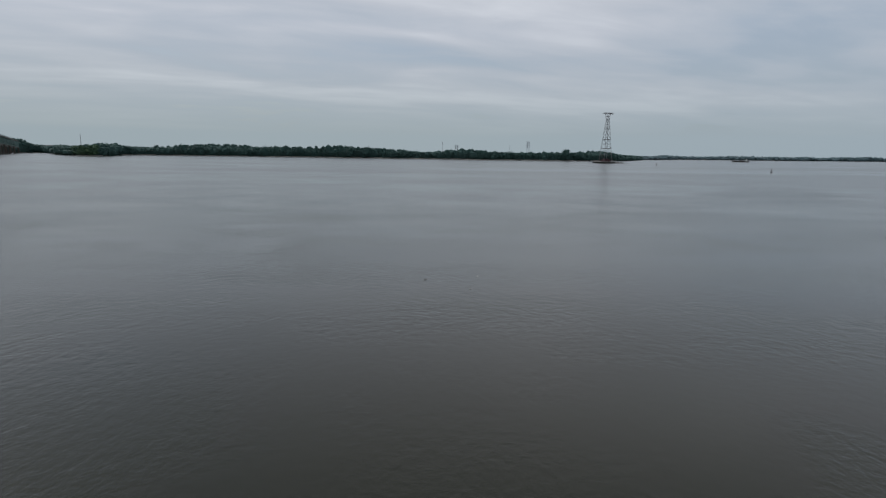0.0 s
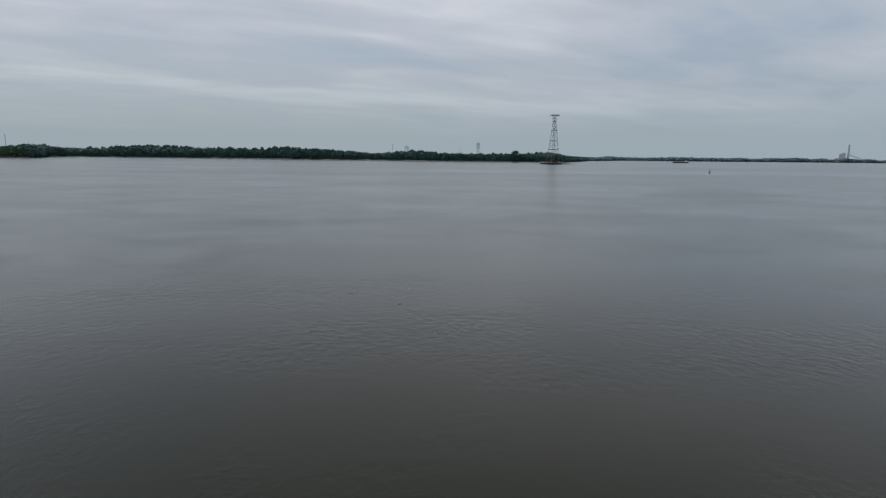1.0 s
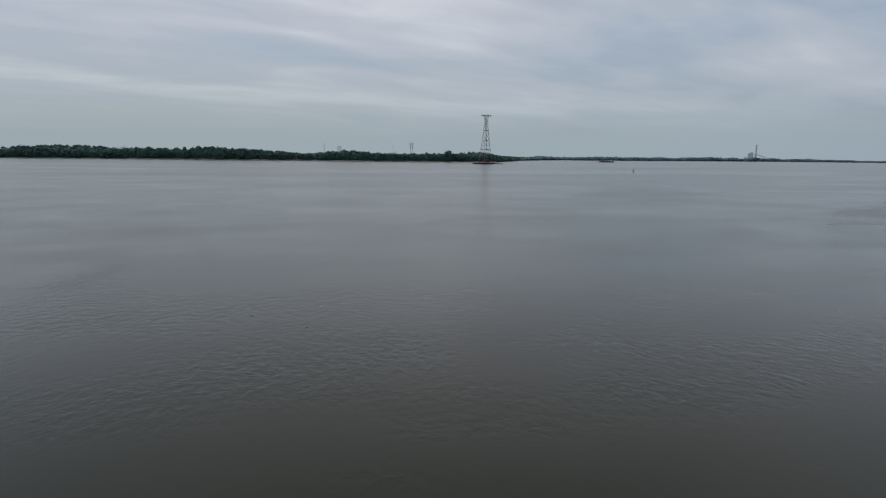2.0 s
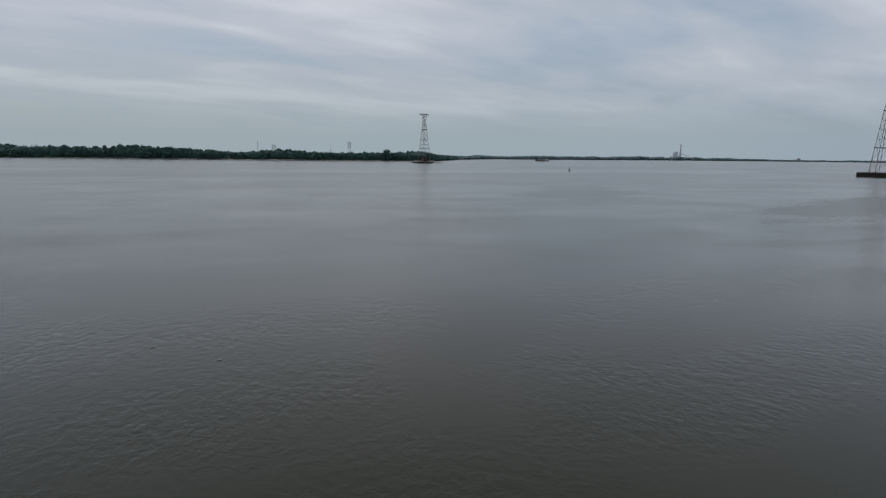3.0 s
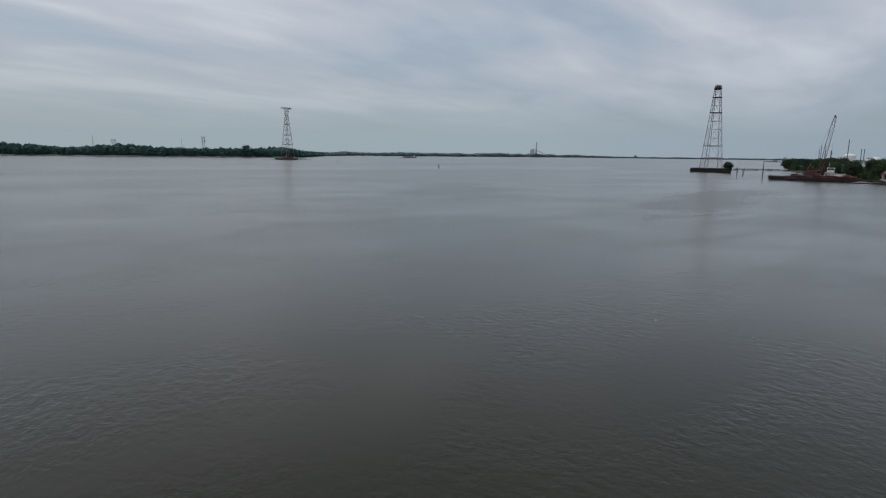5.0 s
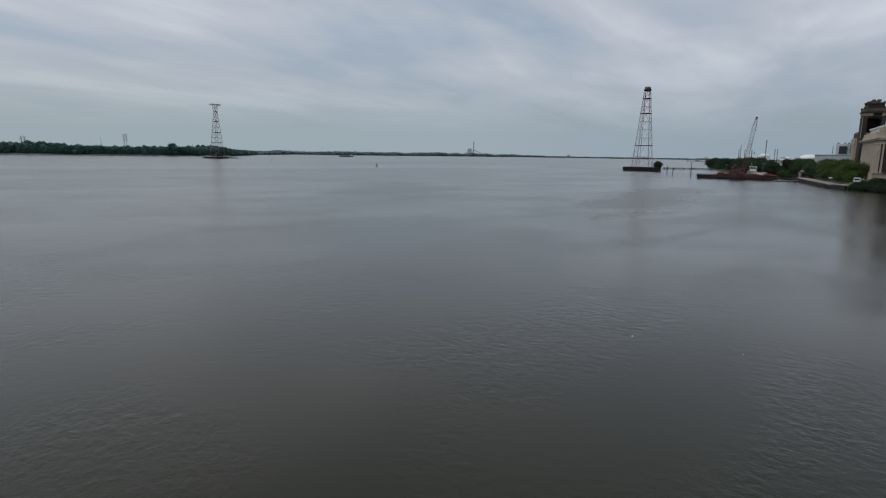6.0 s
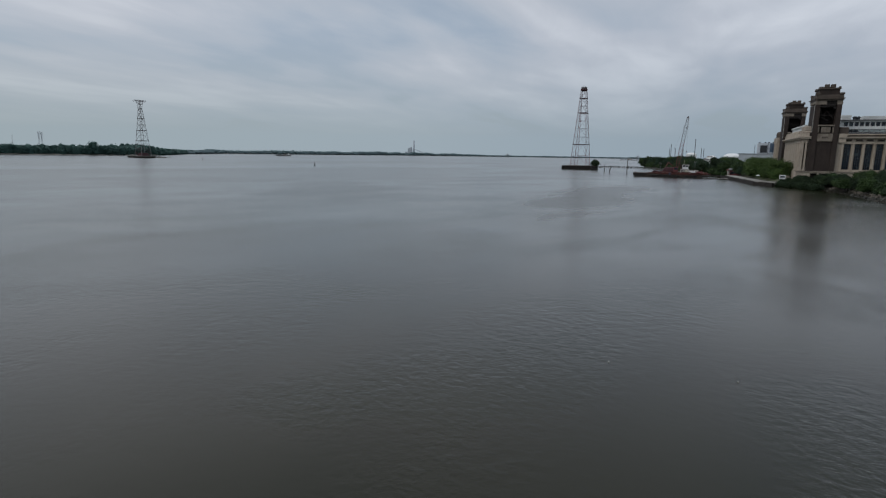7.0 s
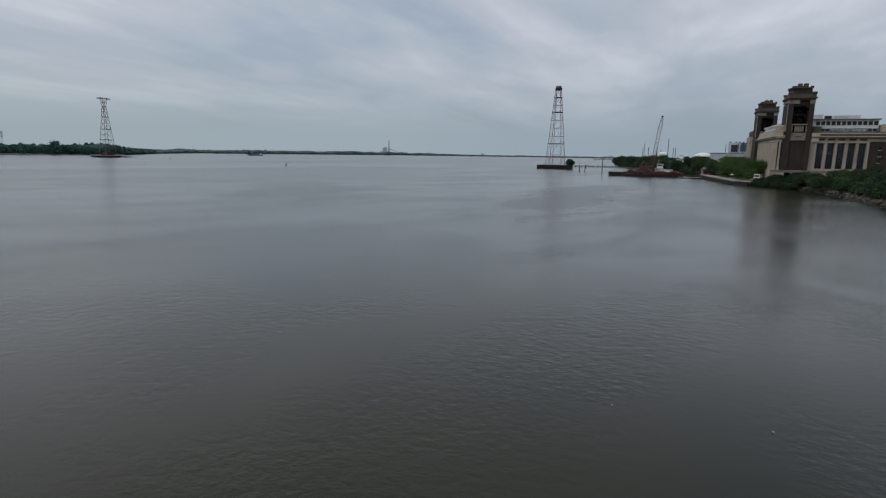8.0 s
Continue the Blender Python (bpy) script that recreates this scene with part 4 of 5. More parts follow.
# ---- crane barge and piles ----
def barge_hull(name, at, turn, length, width, high, label):
    root = thing(name, pose(at[0], at[1], 0, 0, 0, turn), label, "barge")
    bm = bmesh.new()
    a, b = length / 2, width / 2
    prof = [(-a, high - 0.25), (-a, 0.6), (-a + 2.2, -0.8), (a - 2.2, -0.8), (a, 0.6), (a, high - 0.25)]
    left = [bm.verts.new((x, -b, z)) for x, z in prof]
    right = [bm.verts.new((x, b, z)) for x, z in prof]
    bm.faces.new(left)
    bm.faces.new(list(reversed(right)))
    for i in range(len(prof)):
        j = (i + 1) % len(prof)
        bm.faces.new((left[j], left[i], right[i], right[j]))
    bmesh.ops.recalc_face_normals(bm, faces=bm.faces)
    part("hull", bm, HULL, root)
    part("deck", boxes((-a, a, -b, b, high - 0.25, high)), DECK, root)
    part("rubbing_strake", boxes((-a - 0.1, a + 0.1, -b - 0.15, -b, high - 0.55, high - 0.25), (-a - 0.1, a + 0.1, b, b + 0.15, high - 0.55, high - 0.25)), HULL, root)
    for i in range(int(length / 4)):
        bm = bmesh.new()
        lathe(bm, [(0.3, -0.25), (0.62, -0.2), (0.62, 0.2), (0.3, 0.25)], 10)
        tyre = part("tyre_fender", bm, RUBBER, root)
        tyre.matrix_local = pose(-a + 2 + i * 4, -b - 0.4, high - 0.9, 90)
    for x in (-a + 1.0, a - 1.0):
        bm = bmesh.new()
        lathe(bm, [(0.16, high), (0.16, high + 0.5), (0.3, high + 0.6), (0.3, high + 0.7)], 8, x, -b + 0.6)
        part("bollard", bm, RUST, root)
    return root


BARGE_TURN = -66
barge_hull("crane_barge", (300, 156.2), BARGE_TURN, 28, 12, 1.3, "rust-streaked flat deck barge carrying a crane")
barge_hull("deck_barge", (294.6, 172.4), BARGE_TURN + 4, 10.5, 8, 1.9, "small dark flat-topped work barge")


def on_barge(x, y, z=1.3, turn=0.0):
    return pose(300, 156.2, 0, 0, 0, BARGE_TURN) @ pose(x, y, z, 0, 0, turn)


def crawler_crane():
    root = thing("crawler_crane", on_barge(-2.6, 0), "red crawler crane with a long raised lattice boom", "crane")
    for y in (-2.2, 1.4):
        bm = bmesh.new()
        prism(bm, [(-3.2, 0), (3.2, 0), (3.2, 0.8), (-3.2, 0.8)], 0, 1.1)
        bmesh.ops.bevel(bm, geom=bm.edges[:], offset=0.3, segments=2, affect="EDGES")
        track = part("track", bm, RUBBER, root)
        track.location = (0, y, 0)
    part("carbody", boxes((-1.6, 1.6, -1.6, 1.6, 0.5, 1.3), bevel=0.1), RUST, root)
    part("house", boxes((-4.2, 1.6, -1.6, 1.6, 1.3, 3.6), (-4.8, -3.2, -1.7, 1.7, 1.4, 3.0), bevel=0.15), DARK_RED, root, "dark red machinery house with a rear counterweight")
    cab = part("cab", boxes((0.0, 2.2, -2.9, -1.75, 1.3, 3.9), bevel=0.12), RED_STEEL, root)
    part("cab_window", boxes((0.4, 2.0, -2.96, -2.904, 2.5, 3.6)), GLASS, cab)
    foot, tip = Vector((1.4, 0, 1.7)), Vector((4.9, 0, 28.7))
    axis = (tip - foot).normalized()
    side, up = Vector((0, 1, 0)), axis.cross(Vector((0, 1, 0)))

    def section(f):
        w = 0.24 + 0.54 * min(1.0, f / 0.15) - 0.46 * max(0.0, (f - 0.82) / 0.18)
        p = foot.lerp(tip, f)
        return [p + side * w * a + up * w * b for a, b in ((-1, -1), (1, -1), (1, 1), (-1, 1))]

    n = 18
    for lo, hi, mat in ((0, 10, RED_STEEL), (10, n, STEEL)):
        bm = bmesh.new()
        for k in range(lo, hi):
            a, b = section(k / n), section((k + 1) / n)
            for i in range(4):
                beam(bm, a[i], b[i], 0.19)
                beam(bm, a[i], b[(i + 1) % 4], 0.11)
        part("boom_section", bm, mat, root, "red painted boom lattice" if lo == 0 else "grey boom lattice")
    bm = bmesh.new()
    lathe(bm, [(0.45, -0.35), (0.5, 0), (0.45, 0.35)], 12)
    head = part("boom_head", bm, RUST, root)
    head.matrix_local = pose(tip.x, tip.y, tip.z, 90)
    gantry = [Vector((-3.6, -1.0, 4.0)), Vector((-3.6, 1.0, 4.0)), Vector((-2.6, 0, 6.2))]
    part("gantry", beams([(gantry[0], gantry[2]), (gantry[1], gantry[2]), ((-0.2, 0, 4.0), gantry[2])], 0.25), RED_STEEL, root)
    part("pendant_cable", beams([(gantry[2], tip), (gantry[2] + Vector((0, 0.4, 0)), tip)], 0.022), RUST, root)
    part("hoist_cable", beams([(tip + Vector((0.5, 0, 0)), (5.4, 0, 12.0))], 0.025), RUST, root)
    part("hook_block", boxes((5.2, 5.6, -0.15, 0.15, 11.3, 12.0), bevel=0.08), RUST, root)


crawler_crane()


def workboat():
    root = thing("pushboat", on_barge(3.4, 8.6, 0, 0), "small workboat with a cream wheelhouse moored beside the barge", "boat")
    bm = bmesh.new()
    prism(bm, [(-6, -1.9), (4, -1.9), (5.6, -1.2), (6.2, 0), (5.6, 1.2), (4, 1.9), (-6, 1.9)], -0.8, 1.6)
    part("hull", bm, RUST, root)
    part("lower_cabin", boxes((-2.6, 1.6, -1.45, 1.45, 1.6, 3.9), (-2.8, 1.8, -1.6, 1.6, 3.9, 4.05), bevel=0.06), GREY_PAINT, root)
    house = part("wheelhouse", boxes((-1.7, 1.2, -1.2, 1.2, 4.05, 5.1), (-1.7, -1.5, -1.2, 1.2, 5.1, 6.0), (1.0, 1.2, -1.2, 1.2, 5.1, 6.0), (-0.3, -0.15, -1.2, 1.2, 5.1, 6.0), (-2.0, 1.5, -1.5, 1.5, 6.0, 6.25)), WHITE, root)
    part("wheelhouse_window", boxes((-1.5, -0.3, -1.12, -1.08, 5.1, 6.0), (-0.15, 1.0, -1.12, -1.08, 5.1, 6.0), (-1.5, 1.0, 1.08, 1.12, 5.1, 6.0)), GLASS, house)
    part("cabin_window", boxes((-2.2, -1.4, -1.5, -1.454, 2.6, 3.3), (-0.6, 0.2, -1.5, -1.454, 2.6, 3.3)), GLASS, root)
    part("deck_rail", beams([((-5.6, -1.7, 2.6), (3.8, -1.7, 2.6))] + [((-5.6 + k * 1.34, -1.7, 1.6), (-5.6 + k * 1.34, -1.7, 2.6)) for k in range(8)], 0.07), WHITE, root)
    bm = bmesh.new()
    beam(bm, (-1.0, 0, 6.25), (-1.0, 0, 8.6), 0.14, 6)
    beam(bm, (-1.0, -0.6, 7.4), (-1.0, 0.6, 7.4), 0.08, 6)
    part("mast", bm, CREAM, root)
    for y in (-0.7, 0.7):
        bm = bmesh.new()
        lathe(bm, [(0.22, 4.0), (0.22, 6.6), (0.3, 6.7)], 8, -2.6, y)
        part("exhaust_stack", bm, RUST, root)


workboat()


def container(m, size, material, label):
    root = thing("shipping_container", m, label, "container")
    l, w, h = size
    part("body", boxes((-l / 2, l / 2, -w / 2, w / 2, 0, h), bevel=0.05), material, root)
    ribs = bmesh.new()
    for k in range(int(l / 0.6)):
        x = -l / 2 + 0.3 + k * 0.6
        box(ribs, x, x + 0.25, -w / 2 - 0.05, -w / 2, 0.15, h - 0.15)
    part("corrugation", ribs, material, root)
    part("door", boxes((l / 2, l / 2 + 0.05, -w / 2 + 0.1, -0.03, 0.15, h - 0.12), (l / 2, l / 2 + 0.05, 0.03, w / 2 - 0.1, 0.15, h - 0.12)), material, root)


container(on_barge(6.6, 2.0), (5.2, 2.4, 2.3), GREY_PAINT, "worn grey site container on the barge deck")
container(on_barge(5.0, 4.6), (3.6, 2.2, 2.2), CREAM, "small cream deck cabin on the barge")
container(on_barge(-9.5, 3.0), (3.0, 2.0, 1.2), RUST, "rusty open skip on the barge deck")


def clutter(m, seed, label):
    """A heap of rusty pipe, timber and plate."""
    rng = np.random.default_rng(seed)
    bm = bmesh.new()
    for k in range(16):
        x, y = rng.normal() * 1.6, rng.normal() * 0.9
        z = 0.15 + 0.09 * k * rng.random()
        a = rng.normal() * 0.5
        l = 1.2 + 1.6 * rng.random()
        beam(bm, (x - l * math.cos(a), y - l * math.sin(a), z), (x + l * math.cos(a), y + l * math.sin(a), z + 0.1), 0.18 + 0.2 * rng.random(), 6)
    ob = mesh_object("scrap_heap", bm, RUST)
    ob.matrix_world = m
    tagged(ob, label, "scrap heap")


def winch(m, label):
    root = thing("deck_winch", m, label, "winch", "deck machinery on the barge")
    part("bed_frame", boxes((-1.1, 1.1, -0.8, -0.6, 0, 0.3), (-1.1, 1.1, 0.6, 0.8, 0, 0.3), (-0.9, -0.7, -0.6, 0.6, 0.05, 0.25)), RUST, root)
    for y in (-0.7, 0.7):
        part("cheek_plate", boxes((-0.5, 0.5, y - 0.06, y + 0.06, 0.3, 1.5), bevel=0.04), DARK_RED, root)
    bm = bmesh.new()
    lathe(bm, [(0.55, -0.6), (0.55, -0.5), (0.38, -0.48), (0.38, 0.48), (0.55, 0.5), (0.55, 0.6)], 14)
    drum = part("drum", bm, RUST, root)
    drum.matrix_local = pose(0, 0, 0.95, 90)
    part("motor", boxes((0.6, 1.3, -0.4, 0.4, 0.3, 1.2), bevel=0.1), GREY_PAINT, root)


def generator(m, material, label):
    root = thing("deck_generator", m, label, "generator", "deck machinery on the barge")
    part("skid", boxes((-1.5, 1.5, -0.7, -0.5, 0, 0.2), (-1.5, 1.5, 0.5, 0.7, 0, 0.2)), RUST, root)
    part("housing", boxes((-1.4, 1.4, -0.7, 0.7, 0.2, 1.8), bevel=0.08), material, root)
    part("radiator_grille", boxes((-1.46, -1.404, -0.5, 0.5, 0.5, 1.5)), FRAME, root)
    bm = bmesh.new()
    lathe(bm, [(0.1, 1.8), (0.1, 2.7), (0.16, 2.75)], 8, 0.8, 0)
    part("exhaust", bm, RUST, root)


winch(on_barge(-8.6, -3.4, turn=20), "rusty red deck winch on the barge")
winch(on_barge(3.4, -3.6, turn=80), "rusty red deck winch on the barge")
winch(on_barge(10.6, 3.2, turn=-10), "rusty red deck winch on the barge")
generator(on_barge(-11.2, 1.0, turn=8), DARK_RED, "dark red generator set on the barge deck")
generator(on_barge(9.8, -2.4, turn=-5), RED_STEEL, "red generator set on the barge deck")
generator(on_barge(2.2, 4.2, turn=90), GREY_PAINT, "grey generator set on the barge deck")
clutter(on_barge(-5.2, -4.4), 6, "heap of rusty pipes beside the crane")
clutter(on_barge(4.6, -4.6), 7, "heap of rusty pipes and plates on the barge deck")
clutter(on_barge(9.5, -4.8), 8, "heap of rusty pipes and plates on the barge deck")
clutter(on_barge(12.0, 3.4), 9, "heap of rusty timbers on the barge deck")
clutter(on_barge(11.5, 0), 1, "heap of rusty pipes on the barge deck")
clutter(on_barge(7.0, -3.0), 4, "heap of rusty plates and pipes on the barge deck")
clutter(on_barge(-7.0, -3.2), 5, "heap of rusty pipes near the crane")
clutter(on_barge(1.6, -3.8), 2, "heap of rusty pipes beside the crane")
clutter(on_barge(-11, -1), 3, "heap of rusty timbers on the barge deck")
clutter(on_barge(8.2, 4.4), 10, "heap of rusty pipes and plates on the barge deck")
clutter(on_barge(-0.6, -4.9), 11, "heap of rusty pipes beside the crane")
generator(on_barge(6.2, -0.6, turn=12), WHITE, "white generator set on the barge deck")
generator(on_barge(-6.6, 4.4, turn=-15), DARK_RED, "dark red generator set on the barge deck")


def deck_drum(x, y, material, label):
    bm = bmesh.new()
    lathe(bm, [(0.30, 0), (0.34, 0.02), (0.34, 0.30), (0.36, 0.33), (0.34, 0.36), (0.34, 0.95), (0.30, 0.98), (0.28, 0.92)], 14)
    ob = mesh_object("oil_drum", bm, material)
    ob.matrix_world = on_barge(x, y)
    tagged(ob, label, "drum", "drums on the barge")


for x, y, paint, tone in ((-4.2, -5.3, NAVY, "blue"), (-3.4, -5.2, DARK_RED, "dark red"), (6.0, -5.3, RUST, "rusty"), (6.8, -5.2, NAVY, "blue"), (13.0, -2.0, DARK_RED, "dark red"), (13.0, -1.2, GREY_PAINT, "grey")):
    deck_drum(x, y, paint, tone + " steel drum standing on the barge deck")


def light_mast(x, y, high):
    root = thing("light_mast", on_barge(x, y), "thin grey light mast on the barge deck", "mast")
    part("post", beams([((0, 0, 0), (0, 0, high))], 0.12, 6), STEEL, root)
    part("lamp_bar", beams([((-0.6, 0, high - 0.1), (0.6, 0, high - 0.1))], 0.1), STEEL, root)
    for x2 in (-0.5, 0.5):
        part("lamp_head", boxes((x2 - 0.16, x2 + 0.16, -0.12, 0.12, high, high + 0.26), bevel=0.03), GREY_PAINT, root)


light_mast(7.6, 5.2, 6.5)
light_mast(-9.0, 5.2, 5.5)


def tall_pole(m, high, width, label):
    root = thing("utility_pole", m, label, "pole", "tall shore poles")
    bm = bmesh.new()
    beam(bm, (0, 0, -2.5), (0, 0, high), width, 8)
    part("shaft", bm, HULL, root)
    bm = bmesh.new()
    beam(bm, (0, 0, high - 0.4), (0, 0, high), width * 1.2, 8)
    part("cap", bm, HULL, root)


for x, y, high in ((581.9, 290.2, 19.4), (582.5, 289.0, 23.5), (529.3, 260.9, 18.5), (452.5, 211.5, 24.1), (375.8, 187.5, 15.6)):
    tall_pole(pose(x, y, 0), high, 0.5, "tall dark pole standing among the shore trees")
for x, y in ((853.6, 366.6), (854.9, 363.8)):
    tall_pole(pose(x, y, 0), 24.4, 0.8, "tall dark pole near the storage tanks")


def pontoon(x, y, turn, l, w):
    """A low float between the barge and the wharf."""
    root = thing("pontoon", pose(x, y, 0, 0, 0, turn), "low pale floating walkway between the barge and the wharf", "pontoon")
    for k in range(3):
        part("float", boxes((-l / 2 + k * l / 3 + 0.1, -l / 2 + (k + 1) * l / 3 - 0.1, -w / 2, w / 2, -0.3, 0.35), bevel=0.06), TIMBER, root)
    for k in range(12):
        part("deck_board", boxes((-l / 2 + k * l / 12 + 0.02, -l / 2 + (k + 1) * l / 12 - 0.02, -w / 2 - 0.1, w / 2 + 0.1, 0.35, 0.45)), GREY_PAINT, root)


pontoon(292.7, 134.6, -60, 11, 2.0)


def old_pile(x, y, high, lean, way, width=0.45):
    root = thing("mooring_pile", pose(x, y, 0, 0, lean, way), "weathered dark timber pile standing in the river", "pile", "lone piles in the river")
    bm = bmesh.new()
    n = 6
    for k in range(n):
        z0, z1 = -2.0 + (high + 2.0) * k / n, -2.0 + (high + 2.0) * (k + 1) / n
        beam(bm, (0.03 * math.sin(k * 2), 0, z0), (0.03 * math.sin(k * 2 + 2), 0, z1), width * (1.1 - 0.04 * k), 9)
    part("shaft", bm, TIMBER, root)
    part("iron_band", boxes((-width * 0.58, width * 0.58, -width * 0.58, width * 0.58, high - 0.9, high - 0.7), bevel=0.08), RUST, root)


old_pile(335.3, 219.4, 5.0, 0, 0, 0.5)
old_pile(335.1, 215.7, 4.7, 10, -60, 0.5)
old_pile(330.5, 201.2, 7.6, 0, 30)


def pier_stumps():
    """A line of broken pier piles, with the last cross timbers."""
    rng = np.random.default_rng(31)
    a, b = Vector((470, 312, 0)), Vector((500, 280, 0))
    bm = bmesh.new()
    beam(bm, (0, 0, -1.5), (0, 0, 1.5), 0.6, 7)
    master = thing("pier_stump", pose(0, 0, 0), "broken dark timber stump of an old pier", "pile", "old pier stumps")
    part("shaft", bm, TIMBER, master)
    for k in range(34):
        p = a.lerp(b, (k + rng.random() * 0.6) / 34)
        o = copy_thing(master, pose(p.x, p.y + rng.normal() * 0.5, -0.4 + 0.7 * rng.random(), rng.normal() * 4, rng.normal() * 4, 0))
    drop(master)
    for f0, f1 in ((0.02, 0.33), (0.36, 0.62), (0.66, 0.97)):
        p, q = a.lerp(b, f0), a.lerp(b, f1)
        ob = mesh_object("pier_timber", beams([(p + Vector((0, 0, 1.1)), q + Vector((0, 0, 1.15)))], 0.34), TIMBER)
        tagged(ob, "long dark cross timber lying on pier stumps", "timber", "old pier timbers")


pier_stumps()


# ---- buoys and a passing tow ----
def buoy(x, y, size, material, label):
    root = thing("channel_buoy", pose(x, y, 0), label, "buoy", "channel buoys")
    bm = bmesh.new()
    lathe(bm, [(0.9 * size, -0.5), (1.15 * size, 0.1), (1.15 * size, 0.7 * size), (0.8 * size, 0.95 * size)], 14)
    part("float", bm, material, root)
    c = [Vector((0.75 * size * math.cos(a), 0.75 * size * math.sin(a), 0.9 * size)) for a in (i * math.pi / 2 for i in range(4))]
    top = Vector((0, 0, 3.4 * size))
    part("cage", beams([(p, top + (p - Vector((0, 0, p.z))) * 0.3) for p in c] + [((c[i] + top) / 2, (c[(i + 1) % 4] + top) / 2) for i in range(4)], 0.16 * size), material, root)
    bm = bmesh.new()
    lathe(bm, [(0.35 * size, 3.3 * size), (0.4 * size, 3.9 * size), (0.2 * size, 4.2 * size)], 10)
    part("lantern", bm, material, root)


buoy(232.5, 399, 0.6, HULL, "dark lattice-topped river buoy afloat")
buoy(245, 650, 0.6, RUST, "small rust-red river buoy afloat")


def distant_tow():
    root = barge_hull("river_tow", (690, 1312), -29, 36, 9, 2.4, "distant low dark barge with a pushboat")
    part("cargo_mound", boxes((-16, -5, -3, 3, 2.4, 3.4), (-3, 7, -3, 3, 2.4, 3.5), bevel=0.4), DECK, root)
    part("deckhouse", boxes((10, 15, -3, 3, 2.4, 4.6), (11, 13.5, -2, 2, 4.6, 6.8), bevel=0.1), PALE, root)
    part("mast", beams([((12, 0, 6.8), (12, 0, 10))], 0.3), STEEL, root)


distant_tow()


# ---- far bank: bridge, masts, pylons, chimney ----
def truss_bridge():
    """Approach spans of a big green truss bridge, coming down to the far bank."""
    start = Vector((-905, 1188, 24.5))
    run = Vector((0.52, -0.854, 0))
    rise, span, n = 0.026, 66.0, 12
    root = thing("truss_bridge", Matrix.Identity(4), "long green steel truss bridge on brown piers", "bridge")
    side = Vector((-run.y, run.x, 0))

    def at(d, s, z):
        return start + run * d + side * s + Vector((0, 0, d * rise + z))

    for k in range(n):
        d0, d1 = k * span, (k + 1) * span
        bm = bmesh.new()
        beam(bm, at(d0, -7, 0), at(d1, -7, 0), 1.2)
        beam(bm, at(d0, 7, 0), at(d1, 7, 0), 1.2)
        for s in (-5.5, 0, 5.5):
            beam(bm, at(d0, s, 0.3), at(d1, s, 0.3), 1.0)
        part("deck_girder", bm, CONCRETE, root)
        slab = bmesh.new()
        q = [at(d0, -8, 0.9), at(d1, -8, 0.9), at(d1, 8, 0.9), at(d0, 8, 0.9)]
        low = [slab.verts.new(p) for p in q]
        top = [slab.verts.new(p + Vector((0, 0, 0.6))) for p in q]
        slab.faces.new(low)
        slab.faces.new(list(reversed(top)))
        for i in range(4):
            slab.faces.new((low[i], top[i], top[(i + 1) % 4], low[(i + 1) % 4]))
        bmesh.ops.recalc_face_normals(slab, faces=slab.faces)
        part("deck_slab", slab, CONCRETE, root)
        for s in (-7, 7):
            bm = bmesh.new()
            beam(bm, at(d0, s, -12), at(d1, s, -12), 1.1)
            for j in range(6):
                e0, e1 = d0 + span * j / 6, d0 + span * (j + 1) / 6
                beam(bm, at(e0, s, -12 if j % 2 else 0), at(e1, s, 0 if j % 2 else -12), 0.8)
                beam(bm, at(e0, s, -12), at(e0, s, 0), 0.6)
            part("truss", bm, GREEN_STEEL, root)
            rail = bmesh.new()
            beam(rail, at(d0, s * 1.1, 2.6), at(d1, s * 1.1, 2.6), 0.3)
            for j in range(12):
                beam(rail, at(d0 + span * j / 12, s * 1.1, 1.4), at(d0 + span * j / 12, s * 1.1, 2.6), 0.25)
            part("railing", rail, GREEN_STEEL, root)
        for s in (-6, 6):
            foot = at(d0, s, 0)
            bm = bmesh.new()
            beam(bm, (foot.x, foot.y, -3), (foot.x, foot.y, foot.z - 12), 4.0, 8, 3.0)
            part("pier", bm, BROWNSTONE, root, "brown bridge pier")
        cap = at(d0, 0, -12.6)
        part("pier_cap", beams([(at(d0, -8, -12.8), at(d0, 8, -12.8))], 2.2), CONCRETE, root)


truss_bridge()


def slim_mast(x, y, high, label):
    root = thing("radio_mast", pose(x, y, 2), label, "mast")
    lev = [high * k / 8 for k in range(9)]
    bm = bmesh.new()
    for i in range(3):
        a = i * 2 * math.pi / 3
        beam(bm, (0.9 * math.cos(a), 0.9 * math.sin(a), 0), (0.5 * math.cos(a), 0.5 * math.sin(a), high), 0.3)
    part("mast_legs", bm, STEEL, root)
    part("rungs", beams([((-0.8, 0, z), (0.8, 0, z)) for z in lev[1:]], 0.3), STEEL, root)


slim_mast(-5, 1514, 38.5, "thin grey radio mast rising behind trees")
slim_mast(-1028, 1598, 49, "thin grey mast rising behind distant trees")
slim_mast(289, 2498, 52, "thin grey mast on the distant bank")


